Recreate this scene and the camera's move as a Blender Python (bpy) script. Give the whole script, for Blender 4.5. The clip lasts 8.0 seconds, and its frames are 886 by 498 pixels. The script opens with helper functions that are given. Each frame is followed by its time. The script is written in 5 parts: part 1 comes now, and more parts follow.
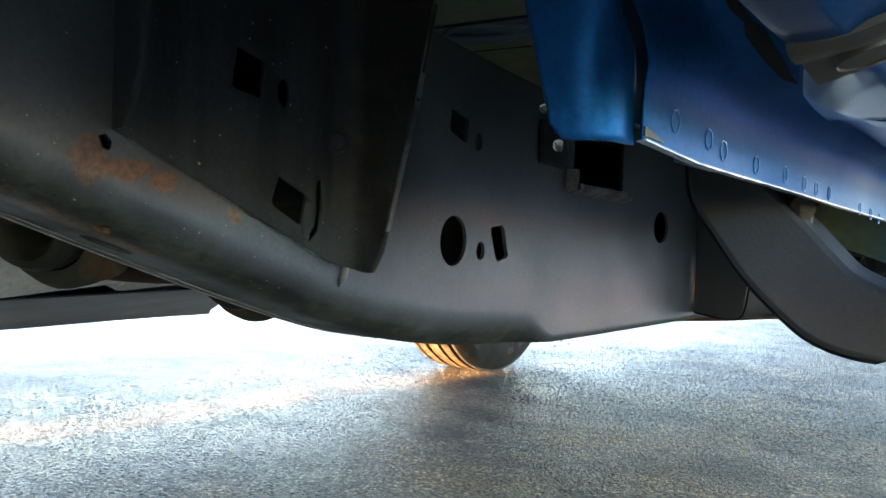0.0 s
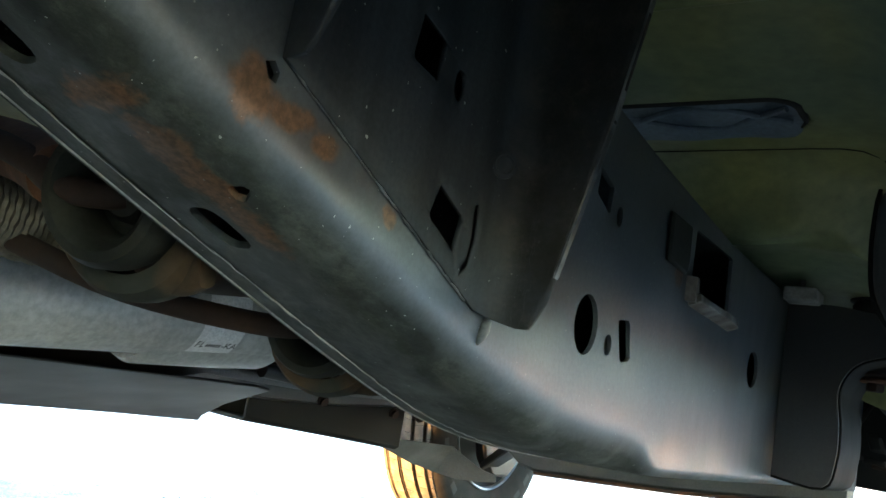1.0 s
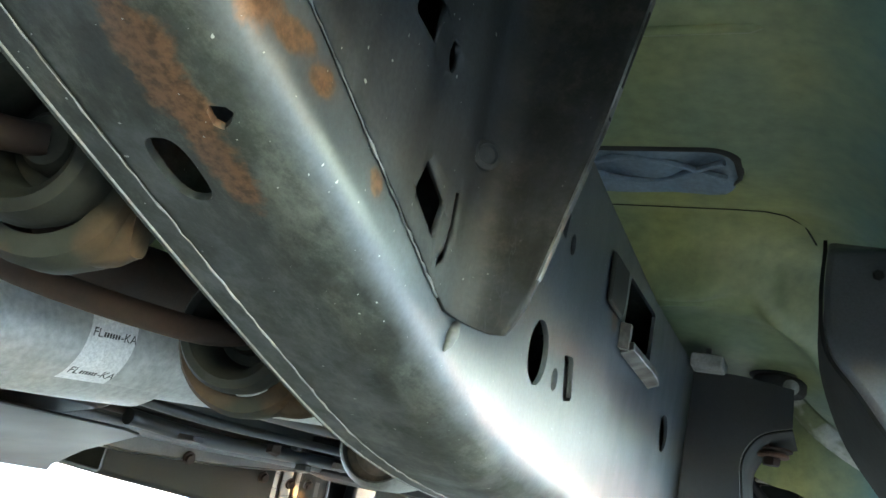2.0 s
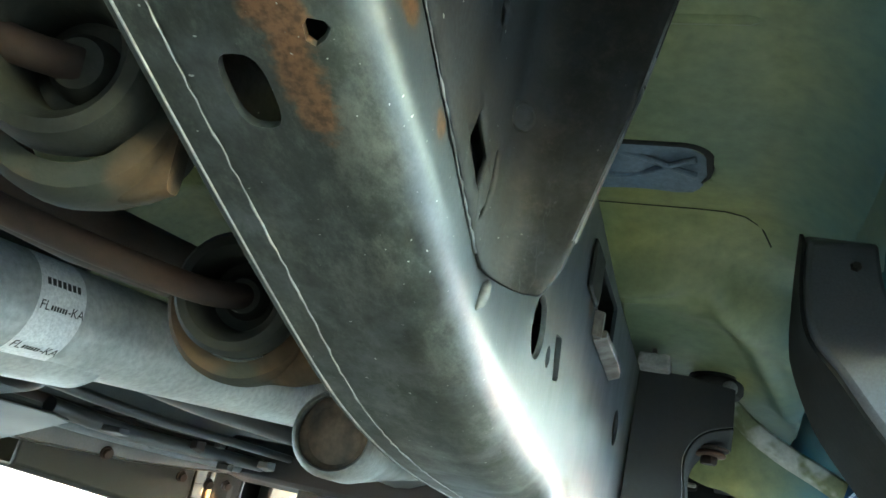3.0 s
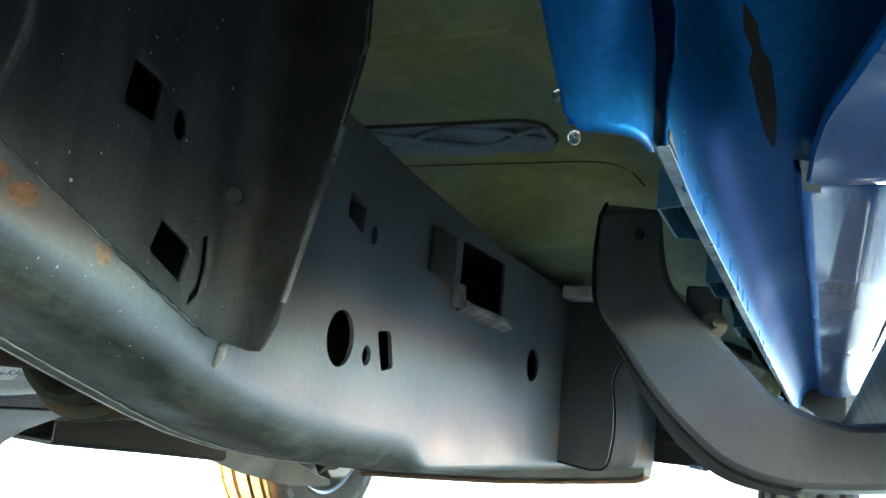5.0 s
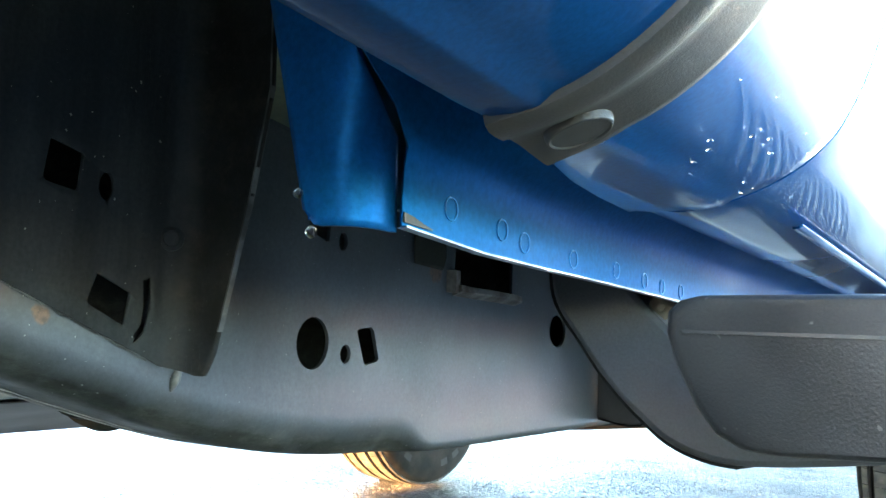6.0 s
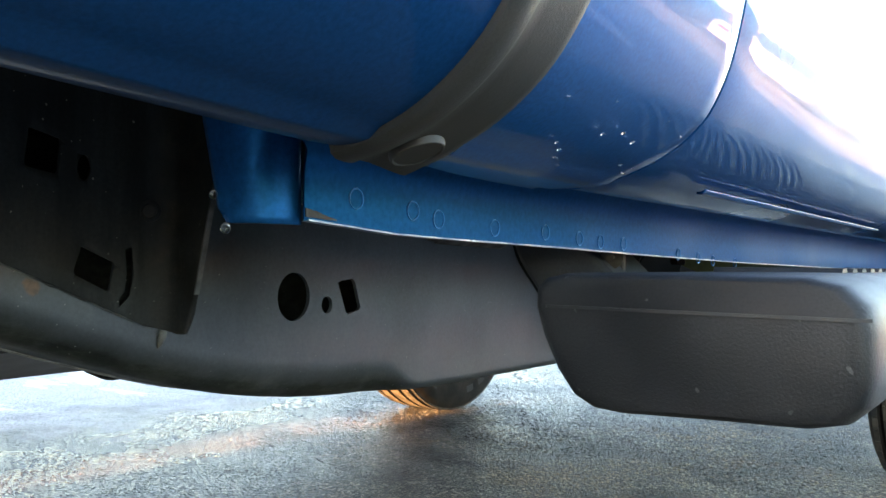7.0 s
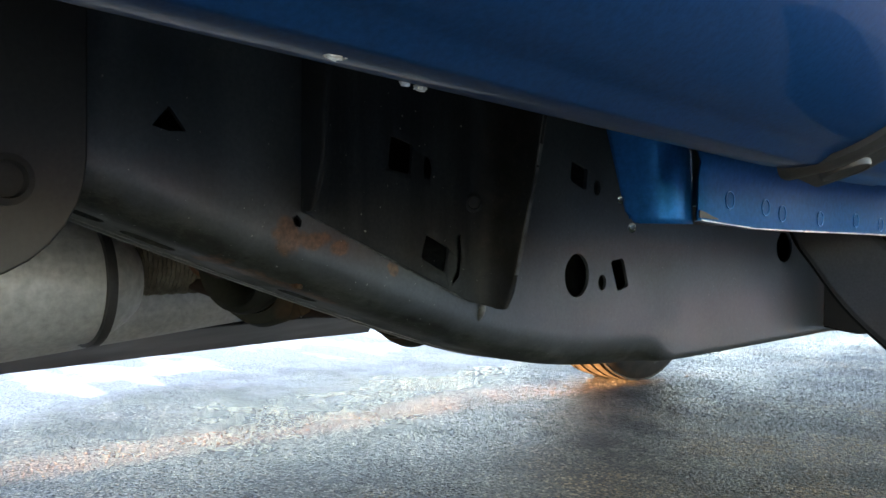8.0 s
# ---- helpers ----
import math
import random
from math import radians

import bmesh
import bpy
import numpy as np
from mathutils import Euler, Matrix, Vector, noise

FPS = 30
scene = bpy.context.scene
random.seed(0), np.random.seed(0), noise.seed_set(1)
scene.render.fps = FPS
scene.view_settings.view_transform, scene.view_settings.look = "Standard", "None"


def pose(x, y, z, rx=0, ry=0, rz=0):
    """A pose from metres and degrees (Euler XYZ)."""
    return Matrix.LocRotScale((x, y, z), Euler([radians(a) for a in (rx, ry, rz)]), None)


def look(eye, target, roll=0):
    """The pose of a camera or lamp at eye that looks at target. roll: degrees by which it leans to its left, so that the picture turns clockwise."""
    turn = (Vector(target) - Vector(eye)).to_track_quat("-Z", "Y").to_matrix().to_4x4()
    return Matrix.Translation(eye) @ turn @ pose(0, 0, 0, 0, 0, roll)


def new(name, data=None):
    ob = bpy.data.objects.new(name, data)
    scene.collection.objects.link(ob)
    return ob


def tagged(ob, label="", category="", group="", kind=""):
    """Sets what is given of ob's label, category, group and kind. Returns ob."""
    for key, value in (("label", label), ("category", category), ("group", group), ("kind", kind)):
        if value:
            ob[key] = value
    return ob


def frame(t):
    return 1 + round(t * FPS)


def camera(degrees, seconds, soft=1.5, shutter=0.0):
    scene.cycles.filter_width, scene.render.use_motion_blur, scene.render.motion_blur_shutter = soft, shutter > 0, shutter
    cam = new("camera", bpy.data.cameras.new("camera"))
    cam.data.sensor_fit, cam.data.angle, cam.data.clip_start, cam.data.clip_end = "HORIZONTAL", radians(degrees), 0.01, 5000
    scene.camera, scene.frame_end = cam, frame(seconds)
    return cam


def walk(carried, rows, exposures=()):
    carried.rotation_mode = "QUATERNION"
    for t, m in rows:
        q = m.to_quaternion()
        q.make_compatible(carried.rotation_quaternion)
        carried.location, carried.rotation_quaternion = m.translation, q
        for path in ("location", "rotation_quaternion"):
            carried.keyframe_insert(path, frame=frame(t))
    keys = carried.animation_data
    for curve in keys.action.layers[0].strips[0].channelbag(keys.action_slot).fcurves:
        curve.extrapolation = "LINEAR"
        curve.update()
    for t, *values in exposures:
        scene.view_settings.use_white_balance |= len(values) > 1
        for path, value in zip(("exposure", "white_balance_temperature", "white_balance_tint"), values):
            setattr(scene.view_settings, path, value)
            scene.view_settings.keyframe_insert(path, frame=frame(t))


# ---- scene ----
cam = camera(55.2, 8.0)
PATH = [
    (0, (0.966, 0.741, 0.624), (-0.21, 2.358, 0.569), 2.6),
    (0.2, (0.9234, 0.7441, 0.6055), (-0.2375, 2.3725, 0.6299), 4.94),
    (0.5, (0.886, 0.752, 0.574), (-0.271, 2.374, 0.751), 7.6),
    (0.8, (0.8252, 0.7709, 0.5574), (-0.328, 2.3843, 0.8165), 9.82),
    (1, (0.794, 0.783, 0.543), (-0.34, 2.397, 0.876), 10.0),
    (1.2, (0.7687, 0.7991, 0.5448), (-0.337, 2.4256, 0.9083), 11.2),
    (1.5, (0.752, 0.806, 0.538), (-0.315, 2.437, 0.988), 11.8),
    (1.8, (0.7311, 0.811, 0.5106), (-0.2174, 2.4915, 1.0362), 12.76),
    (2, (0.72, 0.815, 0.498), (-0.158, 2.519, 1.07), 12.8),
    (2.2, (0.712, 0.826, 0.488), (-0.126, 2.538, 1.095), 13.4),
    (3.3, (0.6497, 0.8018, 0.4558), (0.0227, 2.5835, 1.1135), 12.3),
    (3.5, (0.651, 0.799, 0.46), (0.044, 2.589, 1.117), 11.0),
    (4, (0.69, 0.799, 0.471), (0.121, 2.621, 1.067), 8.4),
    (4.2, (0.7186, 0.7983, 0.4857), (0.1365, 2.6303, 1.038), 9.07),
    (4.5, (0.772, 0.785, 0.512), (0.167, 2.626, 1.008), 7.1),
    (4.7, (0.818, 0.777, 0.534), (0.128, 2.6, 0.981), 6.7),
    (5.8, (0.99, 0.807, 0.609), (-0.072, 2.484, 0.854), 2.9),
    (6, (1.018, 0.807, 0.621), (-0.072, 2.471, 0.827), 2.4),
    (6.2, (1.0433, 0.816, 0.6394), (-0.068, 2.4715, 0.7958), 1.86),
    (6.5, (1.08, 0.811, 0.649), (-0.054, 2.455, 0.755), 1.3),
    (6.8, (1.1056, 0.817, 0.6526), (-0.0514, 2.4476, 0.7034), 1.22),
    (7, (1.097, 0.8, 0.646), (-0.068, 2.425, 0.674), 0.8),
    (7.3, (1.0775, 0.7674, 0.6447), (-0.1433, 2.3515, 0.625), 0.63),
    (7.5, (1.073, 0.739, 0.635), (-0.204, 2.278, 0.604), 0.7),
    (7.8, (1.0499, 0.6945, 0.6504), (-0.3211, 2.1499, 0.6029), 0.56),
    (8, (1.059, 0.654, 0.658), (-0.38, 2.043, 0.61), 0.4),
]
# Exposure follows the picture's brightness.
EXPOSURES = [(t, 4.05 + e, kelvin, tint) for t, e, kelvin, tint in ((0, 0.3, 7600, 15), (0.5, 0.5, 7700, 13), (1, 0.85, 7400, 8), (1.5, 1.85, 7500, 9), (2, 2.6, 7600, 9), (2.2, 2.62, 7600, 7), (3.5, 2.65, 7700, 2), (4, 2.6, 7700, 2), (4.5, 2.35, 7600, 3), (4.7, 2.1, 7500, 4), (5.8, 1.35, 6900, 7), (6, 1.2, 6900, 8), (6.5, 0.35, 7200, 12), (7, -0.24, 7600, 15), (7.5, -0.3, 7800, 19), (8, -0.24, 7800, 19))]
walk(cam, [(t, look(eye, target, roll)) for t, eye, target, roll in PATH], EXPOSURES)

# ---- light ----
GROUND = 0.09
SUN_AZ, SUN_EL = 187.0, 7.5      # degrees: azimuth of the sun, clockwise from the truck's nose; height
world = bpy.data.worlds.new("world")
scene.world = world
world.use_nodes = True
wn = world.node_tree.nodes
sky = wn.new("ShaderNodeTexSky")
sky.sky_type = "NISHITA"
sky.sun_disc = False
sky.sun_elevation = radians(SUN_EL)
sky.air_density, sky.dust_density, sky.ozone_density = 0.8, 0.8, 1.4
sky.sun_rotation = radians(SUN_AZ)
wn["Background"].inputs["Strength"].default_value = 0.15
world.node_tree.links.new(sky.outputs["Color"], wn["Background"].inputs["Color"])
sun = new("sun", bpy.data.lights.new("sun", "SUN"))
sun.data.energy, sun.data.angle, sun.data.color = 5.0, radians(0.7), (1.0, 0.52, 0.20)
sd = Vector((math.sin(radians(SUN_AZ)) * math.cos(radians(SUN_EL)), math.cos(radians(SUN_AZ)) * math.cos(radians(SUN_EL)), math.sin(radians(SUN_EL))))
sun.matrix_world = look(sd * 30, (0, 0, 0))


# ---- materials ----
def mat(name, base, rough=0.5, metal=0.0, coat=0.0):
    m = bpy.data.materials.new(name)
    m.use_nodes = True
    b = m.node_tree.nodes["Principled BSDF"]
    b.inputs["Base Color"].default_value = (*base, 1)
    b.inputs["Roughness"].default_value = rough
    b.inputs["Metallic"].default_value = metal
    b.inputs["Coat Weight"].default_value = coat
    b.inputs["Coat Roughness"].default_value = 0.03
    return m


def tex(m, kind, scale, detail=4.0, stretch=(1, 1, 1), **kw):
    """A noise or voronoi texture in the object's metres; gives its node."""
    nt = m.node_tree
    co = nt.nodes.new("ShaderNodeTexCoord")
    mp = nt.nodes.new("ShaderNodeMapping")
    mp.inputs["Scale"].default_value = stretch
    nt.links.new(co.outputs["Object"], mp.inputs["Vector"])
    n = nt.nodes.new("ShaderNodeTexNoise" if kind == "noise" else "ShaderNodeTexVoronoi")
    n.inputs["Scale"].default_value = scale
    if kind == "noise":
        n.inputs["Detail"].default_value = detail
        n.inputs["Roughness"].default_value = kw.get("rough", 0.6)
    nt.links.new(mp.outputs["Vector"], n.inputs["Vector"])
    return n


def ramp(m, src, stops):
    r = m.node_tree.nodes.new("ShaderNodeValToRGB")
    e = r.color_ramp.elements
    while len(e) < len(stops):
        e.new(0.5)
    for el, (p, c) in zip(e, stops):
        el.position = p
        el.color = (*c, 1) if len(c) == 3 else c
    m.node_tree.links.new(src, r.inputs["Fac"])
    return r


def g(v):
    return (v, v, v)


def mix(m, fac, a, b, kind="MIX"):
    """A colour mix of sockets or plain colours; gives its output."""
    n = m.node_tree.nodes.new("ShaderNodeMix")
    n.data_type, n.blend_type = "RGBA", kind
    for val, sock in ((fac, n.inputs[0]), (a, n.inputs[6]), (b, n.inputs[7])):
        if isinstance(val, (int, float)):
            sock.default_value = val
        elif isinstance(val, tuple):
            sock.default_value = (*val, 1)
        else:
            m.node_tree.links.new(val, sock)
    return n.outputs[2]


def bsdf(m):
    return m.node_tree.nodes["Principled BSDF"]


def put(m, sock, src):
    m.node_tree.links.new(src, bsdf(m).inputs[sock])


def bump(m, src, strength=0.3, distance=0.001):
    n = m.node_tree.nodes.new("ShaderNodeBump")
    n.inputs["Strength"].default_value = strength
    n.inputs["Distance"].default_value = distance
    m.node_tree.links.new(src, n.inputs["Height"])
    m.node_tree.links.new(n.outputs["Normal"], bsdf(m).inputs["Normal"])
    return n


def worn(name, base, dirt, rough, spread=0.35, scale=9.0, grain=260.0, metal=0.0, relief=0.25, spots=0.0, stretch=(1, 1, 1)):
    """Paint or metal with cloudy dirt, fine grain and small light chips."""
    m = mat(name, base, rough, metal)
    big = tex(m, "noise", scale, 2.5, stretch, rough=0.5)
    fine = tex(m, "noise", grain, 3)
    f = ramp(m, big.outputs["Fac"], [(0.5 - spread / 2, g(0)), (0.5 + spread / 2, g(1))])
    col = mix(m, f.outputs["Color"], base, dirt)
    gr = ramp(m, fine.outputs["Fac"], [(0.3, g(0.8)), (0.7, g(1.15))])
    col = mix(m, 1.0, col, gr.outputs["Color"], "MULTIPLY")
    if spots:
        sp = tex(m, "noise", 95, 2)
        sf = ramp(m, sp.outputs["Fac"], [(0.715 - spots, g(0)), (0.74 - spots, g(1))])
        col = mix(m, sf.outputs["Color"], col, (0.42, 0.42, 0.40))
    put(m, "Base Color", col)
    r = ramp(m, big.outputs["Fac"], [(0.2, g(max(rough - 0.1, 0.03))), (0.8, g(min(rough + 0.15, 1)))])
    put(m, "Roughness", r.outputs["Color"])
    bump(m, fine.outputs["Fac"], relief, 0.0006)
    return m


def patches(m, spots, colour, warp=55.0, depth=0.45):
    """Lays stains of a colour over a worn material: (centre, radii) in metres, with ragged edges."""
    nt = m.node_tree
    sock = bsdf(m).inputs["Base Color"]
    col = sock.links[0].from_socket
    rag = tex(m, "noise", warp, 5)
    tone = tex(m, "noise", 240, 3)
    dark = tuple(c * depth for c in colour)
    shade = ramp(m, tone.outputs["Fac"], [(0.35, dark), (0.62, colour)])
    co = nt.nodes.new("ShaderNodeTexCoord")
    for centre, radii in spots:
        a = nt.nodes.new("ShaderNodeVectorMath")
        a.operation = "SUBTRACT"
        a.inputs[1].default_value = centre
        b = nt.nodes.new("ShaderNodeVectorMath")
        b.operation = "DIVIDE"
        b.inputs[1].default_value = radii
        c = nt.nodes.new("ShaderNodeVectorMath")
        c.operation = "LENGTH"
        d = nt.nodes.new("ShaderNodeMath")
        d.operation = "MULTIPLY_ADD"
        d.inputs[1].default_value = 1.7
        nt.links.new(co.outputs["Object"], a.inputs[0])
        nt.links.new(a.outputs["Vector"], b.inputs[0])
        nt.links.new(b.outputs["Vector"], c.inputs[0])
        nt.links.new(rag.outputs["Fac"], d.inputs[0])
        nt.links.new(c.outputs["Value"], d.inputs[2])
        half = nt.nodes.new("ShaderNodeMapRange")
        half.inputs["From Min"].default_value, half.inputs["From Max"].default_value = 1.95, 1.55
        half.clamp = True
        nt.links.new(d.outputs["Value"], half.inputs["Value"])
        col = mix(m, half.outputs["Result"], col, shade.outputs["Color"])
    nt.links.new(col, sock)


M_RAIL = worn("rail_paint", (0.034, 0.043, 0.052), (0.070, 0.084, 0.092), 0.34, 0.4, 7, 320, 0.2, 0.15, 0.0)
def tint_beyond(m, axis, start, full, dark, pale, rough, scale=18.0, gloss=0.25):
    """A ragged, mottled tint and gloss that takes over a surface beyond a line."""
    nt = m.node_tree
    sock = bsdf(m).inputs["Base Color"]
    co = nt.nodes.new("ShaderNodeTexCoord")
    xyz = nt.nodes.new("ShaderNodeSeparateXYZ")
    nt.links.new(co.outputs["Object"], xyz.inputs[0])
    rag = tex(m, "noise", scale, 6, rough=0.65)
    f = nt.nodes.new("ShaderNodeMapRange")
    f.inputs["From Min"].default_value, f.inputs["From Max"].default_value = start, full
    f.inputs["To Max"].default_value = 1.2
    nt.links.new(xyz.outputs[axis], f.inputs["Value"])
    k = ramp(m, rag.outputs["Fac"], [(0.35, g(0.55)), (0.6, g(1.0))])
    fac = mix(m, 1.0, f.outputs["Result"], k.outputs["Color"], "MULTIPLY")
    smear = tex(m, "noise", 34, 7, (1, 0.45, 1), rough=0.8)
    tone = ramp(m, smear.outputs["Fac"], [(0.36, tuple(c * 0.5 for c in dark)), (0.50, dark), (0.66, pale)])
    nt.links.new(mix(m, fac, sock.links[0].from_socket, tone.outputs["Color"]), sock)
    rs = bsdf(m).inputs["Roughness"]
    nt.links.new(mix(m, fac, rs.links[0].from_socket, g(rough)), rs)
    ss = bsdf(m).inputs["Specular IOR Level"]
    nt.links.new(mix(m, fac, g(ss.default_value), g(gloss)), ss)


def specks(m, scale, level, colour):
    """Fine pale chips and dried splashes."""
    sock = bsdf(m).inputs["Base Color"]
    n = tex(m, "noise", scale, 1)
    f = ramp(m, n.outputs["Fac"], [(level, g(0)), (level + 0.02, g(1))])
    m.node_tree.links.new(mix(m, f.outputs["Color"], sock.links[0].from_socket, colour), sock)


def streaks(m, scale, stretch, low=0.78, high=1.25):
    """Faint runs of dried water and dirt, in colour and in gloss."""
    n = tex(m, "noise", scale, 4, stretch, rough=0.6)
    for name in ("Base Color", "Roughness"):
        sock = bsdf(m).inputs[name]
        f = ramp(m, n.outputs["Fac"], [(0.36, g(low)), (0.64, g(high))] if name == "Base Color" else [(0.36, g(0.9)), (0.64, g(1.14))])
        m.node_tree.links.new(mix(m, 1.0, sock.links[0].from_socket, f.outputs["Color"], "MULTIPLY"), sock)


def scratches(m, colour, scale, width, stretch, amount=0.6):
    """Fine light scratches and smears across a painted surface."""
    sock = bsdf(m).inputs["Base Color"]
    n = tex(m, "noise", scale, 3, stretch, rough=0.75)
    where = tex(m, "noise", 11, 3)
    f = ramp(m, n.outputs["Fac"], [(0.5 - width, g(0)), (0.5, g(amount)), (0.5 + width, g(0))])
    w = ramp(m, where.outputs["Fac"], [(0.50, g(0)), (0.64, g(1))])
    fac = mix(m, 1.0, f.outputs["Color"], w.outputs["Color"], "MULTIPLY")
    m.node_tree.links.new(mix(m, fac, sock.links[0].from_socket, colour), sock)


bsdf(M_RAIL).inputs["Specular IOR Level"].default_value = 0.8
# Mottled darker tone from the lower corner across the rail's underside.
tint_beyond(M_RAIL, "X", 0.5306, 0.5200, (0.026, 0.031, 0.027), (0.068, 0.075, 0.066), 0.56, 18.0, 0.26)
patches(M_RAIL, [((0.4935, 0.962, 0.633), (0.020, 0.012, 0.02)), ((0.4975, 0.992, 0.622), (0.0125, 0.024, 0.03)), ((0.498, 1.015, 0.615), (0.012, 0.028, 0.03)),
                 ((0.499, 1.040, 0.607), (0.0108, 0.028, 0.03)), ((0.5005, 1.056, 0.600), (0.0085, 0.017, 0.03)), ((0.530, 1.005, 0.652), (0.02, 0.014, 0.014)), ((0.530, 1.030, 0.648), (0.02, 0.016, 0.007)),
                 ((0.530, 1.053, 0.642), (0.02, 0.012, 0.006)), ((0.530, 1.108, 0.625), (0.02, 0.006, 0.006)),
                 ((0.530, 2.62, 0.53), (0.03, 0.06, 0.03)), ((0.49, 1.98, 0.500), (0.05, 0.10, 0.01)), ((0.530, 1.540, 0.690), (0.02, 0.012, 0.014))], (0.130, 0.068, 0.036), 90.0, 0.42)
streaks(M_RAIL, 5, (1, 6, 2.2), 0.88, 1.14)
specks(M_RAIL, 300, 0.765, (0.24, 0.25, 0.24))
M_BRACKET = worn("bracket_paint", (0.016, 0.021, 0.026), (0.036, 0.040, 0.040), 0.68, 0.4, 10, 300, 0.0, 0.25)
streaks(M_BRACKET, 5, (4, 10, 1.2), 0.7, 1.4)
specks(M_BRACKET, 260, 0.768, (0.22, 0.23, 0.22))
bsdf(M_BRACKET).inputs["Specular IOR Level"].default_value = 0.22
# Darker mottled tone from the fold across the bracket's front flange.
tint_beyond(M_BRACKET, "Y", 1.196, 1.212, (0.012, 0.012, 0.010), (0.034, 0.030, 0.024), 0.66, 40.0)
scratches(M_BRACKET, (0.09, 0.10, 0.10), 9, 0.010, (6, 30.0, 1.5), 0.35)
M_BLACK = worn("black_satin", (0.010, 0.011, 0.012), (0.028, 0.028, 0.027), 0.45, 0.5, 8, 300)
M_FARRAIL = worn("far_rail_paint", (0.045, 0.050, 0.048), (0.10, 0.105, 0.098), 0.42, 0.4, 9, 240, 0.1, 0.3)
M_HOLE = mat("hole_dark", (0.01, 0.01, 0.01), 0.9)
M_RUST = worn("rust", (0.13, 0.055, 0.026), (0.06, 0.03, 0.018), 0.9, 0.4, 40, 240, 0, 0.6)
M_DULLRUST = worn("dull_rust", (0.013, 0.009, 0.007), (0.032, 0.016, 0.010), 0.8, 0.3, 22, 200, 0.2, 0.5)
M_CUP = worn("flaking_rust", (0.018, 0.020, 0.015), (0.056, 0.034, 0.018), 0.8, 0.16, 17, 160, 0.0, 0.7)
bsdf(M_CUP).inputs["Specular IOR Level"].default_value = 0.2
M_CORE = worn("brown_disc", (0.15, 0.105, 0.065), (0.055, 0.045, 0.035), 0.8, 0.3, 30, 160, 0.0, 0.6)
M_PIPE = worn("pale_steel", (0.24, 0.245, 0.225), (0.12, 0.12, 0.10), 0.5, 0.4, 14, 200, 0.4, 0.3)
M_ALU = worn("aluminium", (0.52, 0.53, 0.52), (0.38, 0.39, 0.38), 0.48, 0.4, 9, 120, 0.35, 0.5)
M_BLUE = worn("blue_paint", (0.001, 0.090, 0.30), (0.002, 0.098, 0.325), 0.30, 0.5, 3, 500, 0.4, 0.0)
bsdf(M_BLUE).inputs["Coat Weight"].default_value = 0.6
bsdf(M_BLUE).inputs["Specular IOR Level"].default_value = 0.1
bsdf(M_BLUE).inputs["Coat Roughness"].default_value = 0.03
M_BLUESATIN = worn("blue_base_coat", (0.001, 0.080, 0.26), (0.002, 0.095, 0.29), 0.38, 0.5, 5, 300, 0.5, 0.05)
bsdf(M_BLUESATIN).inputs["Specular IOR Level"].default_value = 0.08
M_ROCKER = worn("rocker_paint", (0.001, 0.066, 0.19), (0.002, 0.080, 0.225), 0.42, 0.5, 5, 300, 0.45, 0.05)
bsdf(M_ROCKER).inputs["Specular IOR Level"].default_value = 0.05
bsdf(M_ROCKER).inputs["Specular Tint"].default_value = (0.02, 0.50, 0.85, 1)
M_BLUEDULL = worn("blue_underbody", (0.010, 0.09, 0.17), (0.025, 0.12, 0.16), 0.38, 0.5, 6, 300, 0.2, 0.1)
M_SILL = worn("sill_overspray", (0.170, 0.195, 0.082), (0.080, 0.110, 0.062), 0.30, 0.5, 5, 200, 0.0, 0.15)
M_FLOOR = worn("underbody_primer", (0.225, 0.240, 0.096), (0.125, 0.170, 0.102), 0.37, 0.34, 5, 60, 0.0, 0.12)
M_SCUFF = worn("scuffed_primer", (0.42, 0.44, 0.42), (0.15, 0.18, 0.10), 0.45, 0.12, 26, 90, 0.0, 0.3)
M_PLASTIC = worn("textured_plastic", (0.010, 0.011, 0.012), (0.026, 0.027, 0.027), 0.46, 0.3, 16, 900, 0, 0.4)
specks(M_PLASTIC, 170, 0.74, (0.07, 0.07, 0.068))
bsdf(M_PLASTIC).inputs["Specular IOR Level"].default_value = 0.3
M_STRAP = worn("grey_plastic", (0.036, 0.035, 0.032), (0.026, 0.026, 0.024), 0.45, 0.4, 20, 1200, 0, 0.25)
M_RUBBER = worn("rubber", (0.014, 0.015, 0.016), (0.035, 0.035, 0.034), 0.75, 0.35, 25, 200, 0, 0.4)
M_OLDRUBBER = worn("old_rubber", (0.009, 0.010, 0.008), (0.024, 0.026, 0.021), 0.7, 0.3, 18, 200, 0, 0.5)
bsdf(M_OLDRUBBER).inputs["Specular IOR Level"].default_value = 0.15
M_GLASS = mat("car_glass", (0.01, 0.012, 0.014), 0.03)
M_WHITECAR = worn("white_paint", (0.75, 0.76, 0.76), (0.68, 0.69, 0.69), 0.25, 0.5, 3, 300, 0, 0.0)
M_DARKCAR = worn("dark_paint", (0.05, 0.055, 0.065), (0.07, 0.072, 0.08), 0.25, 0.5, 3, 300, 0.3, 0.0)
M_REDLENS = mat("red_lens", (0.35, 0.01, 0.01), 0.15)
M_DARKPANEL = worn("dark_panel", (0.005, 0.006, 0.006), (0.012, 0.013, 0.012), 0.7, 0.4, 12, 200)
bsdf(M_DARKPANEL).inputs["Specular IOR Level"].default_value = 0.2
M_TYRE = worn("tyre", (0.012, 0.012, 0.012), (0.034, 0.031, 0.027), 0.85, 0.3, 14, 220, 0, 0.5)
bsdf(M_TYRE).inputs["Specular IOR Level"].default_value = 0.2
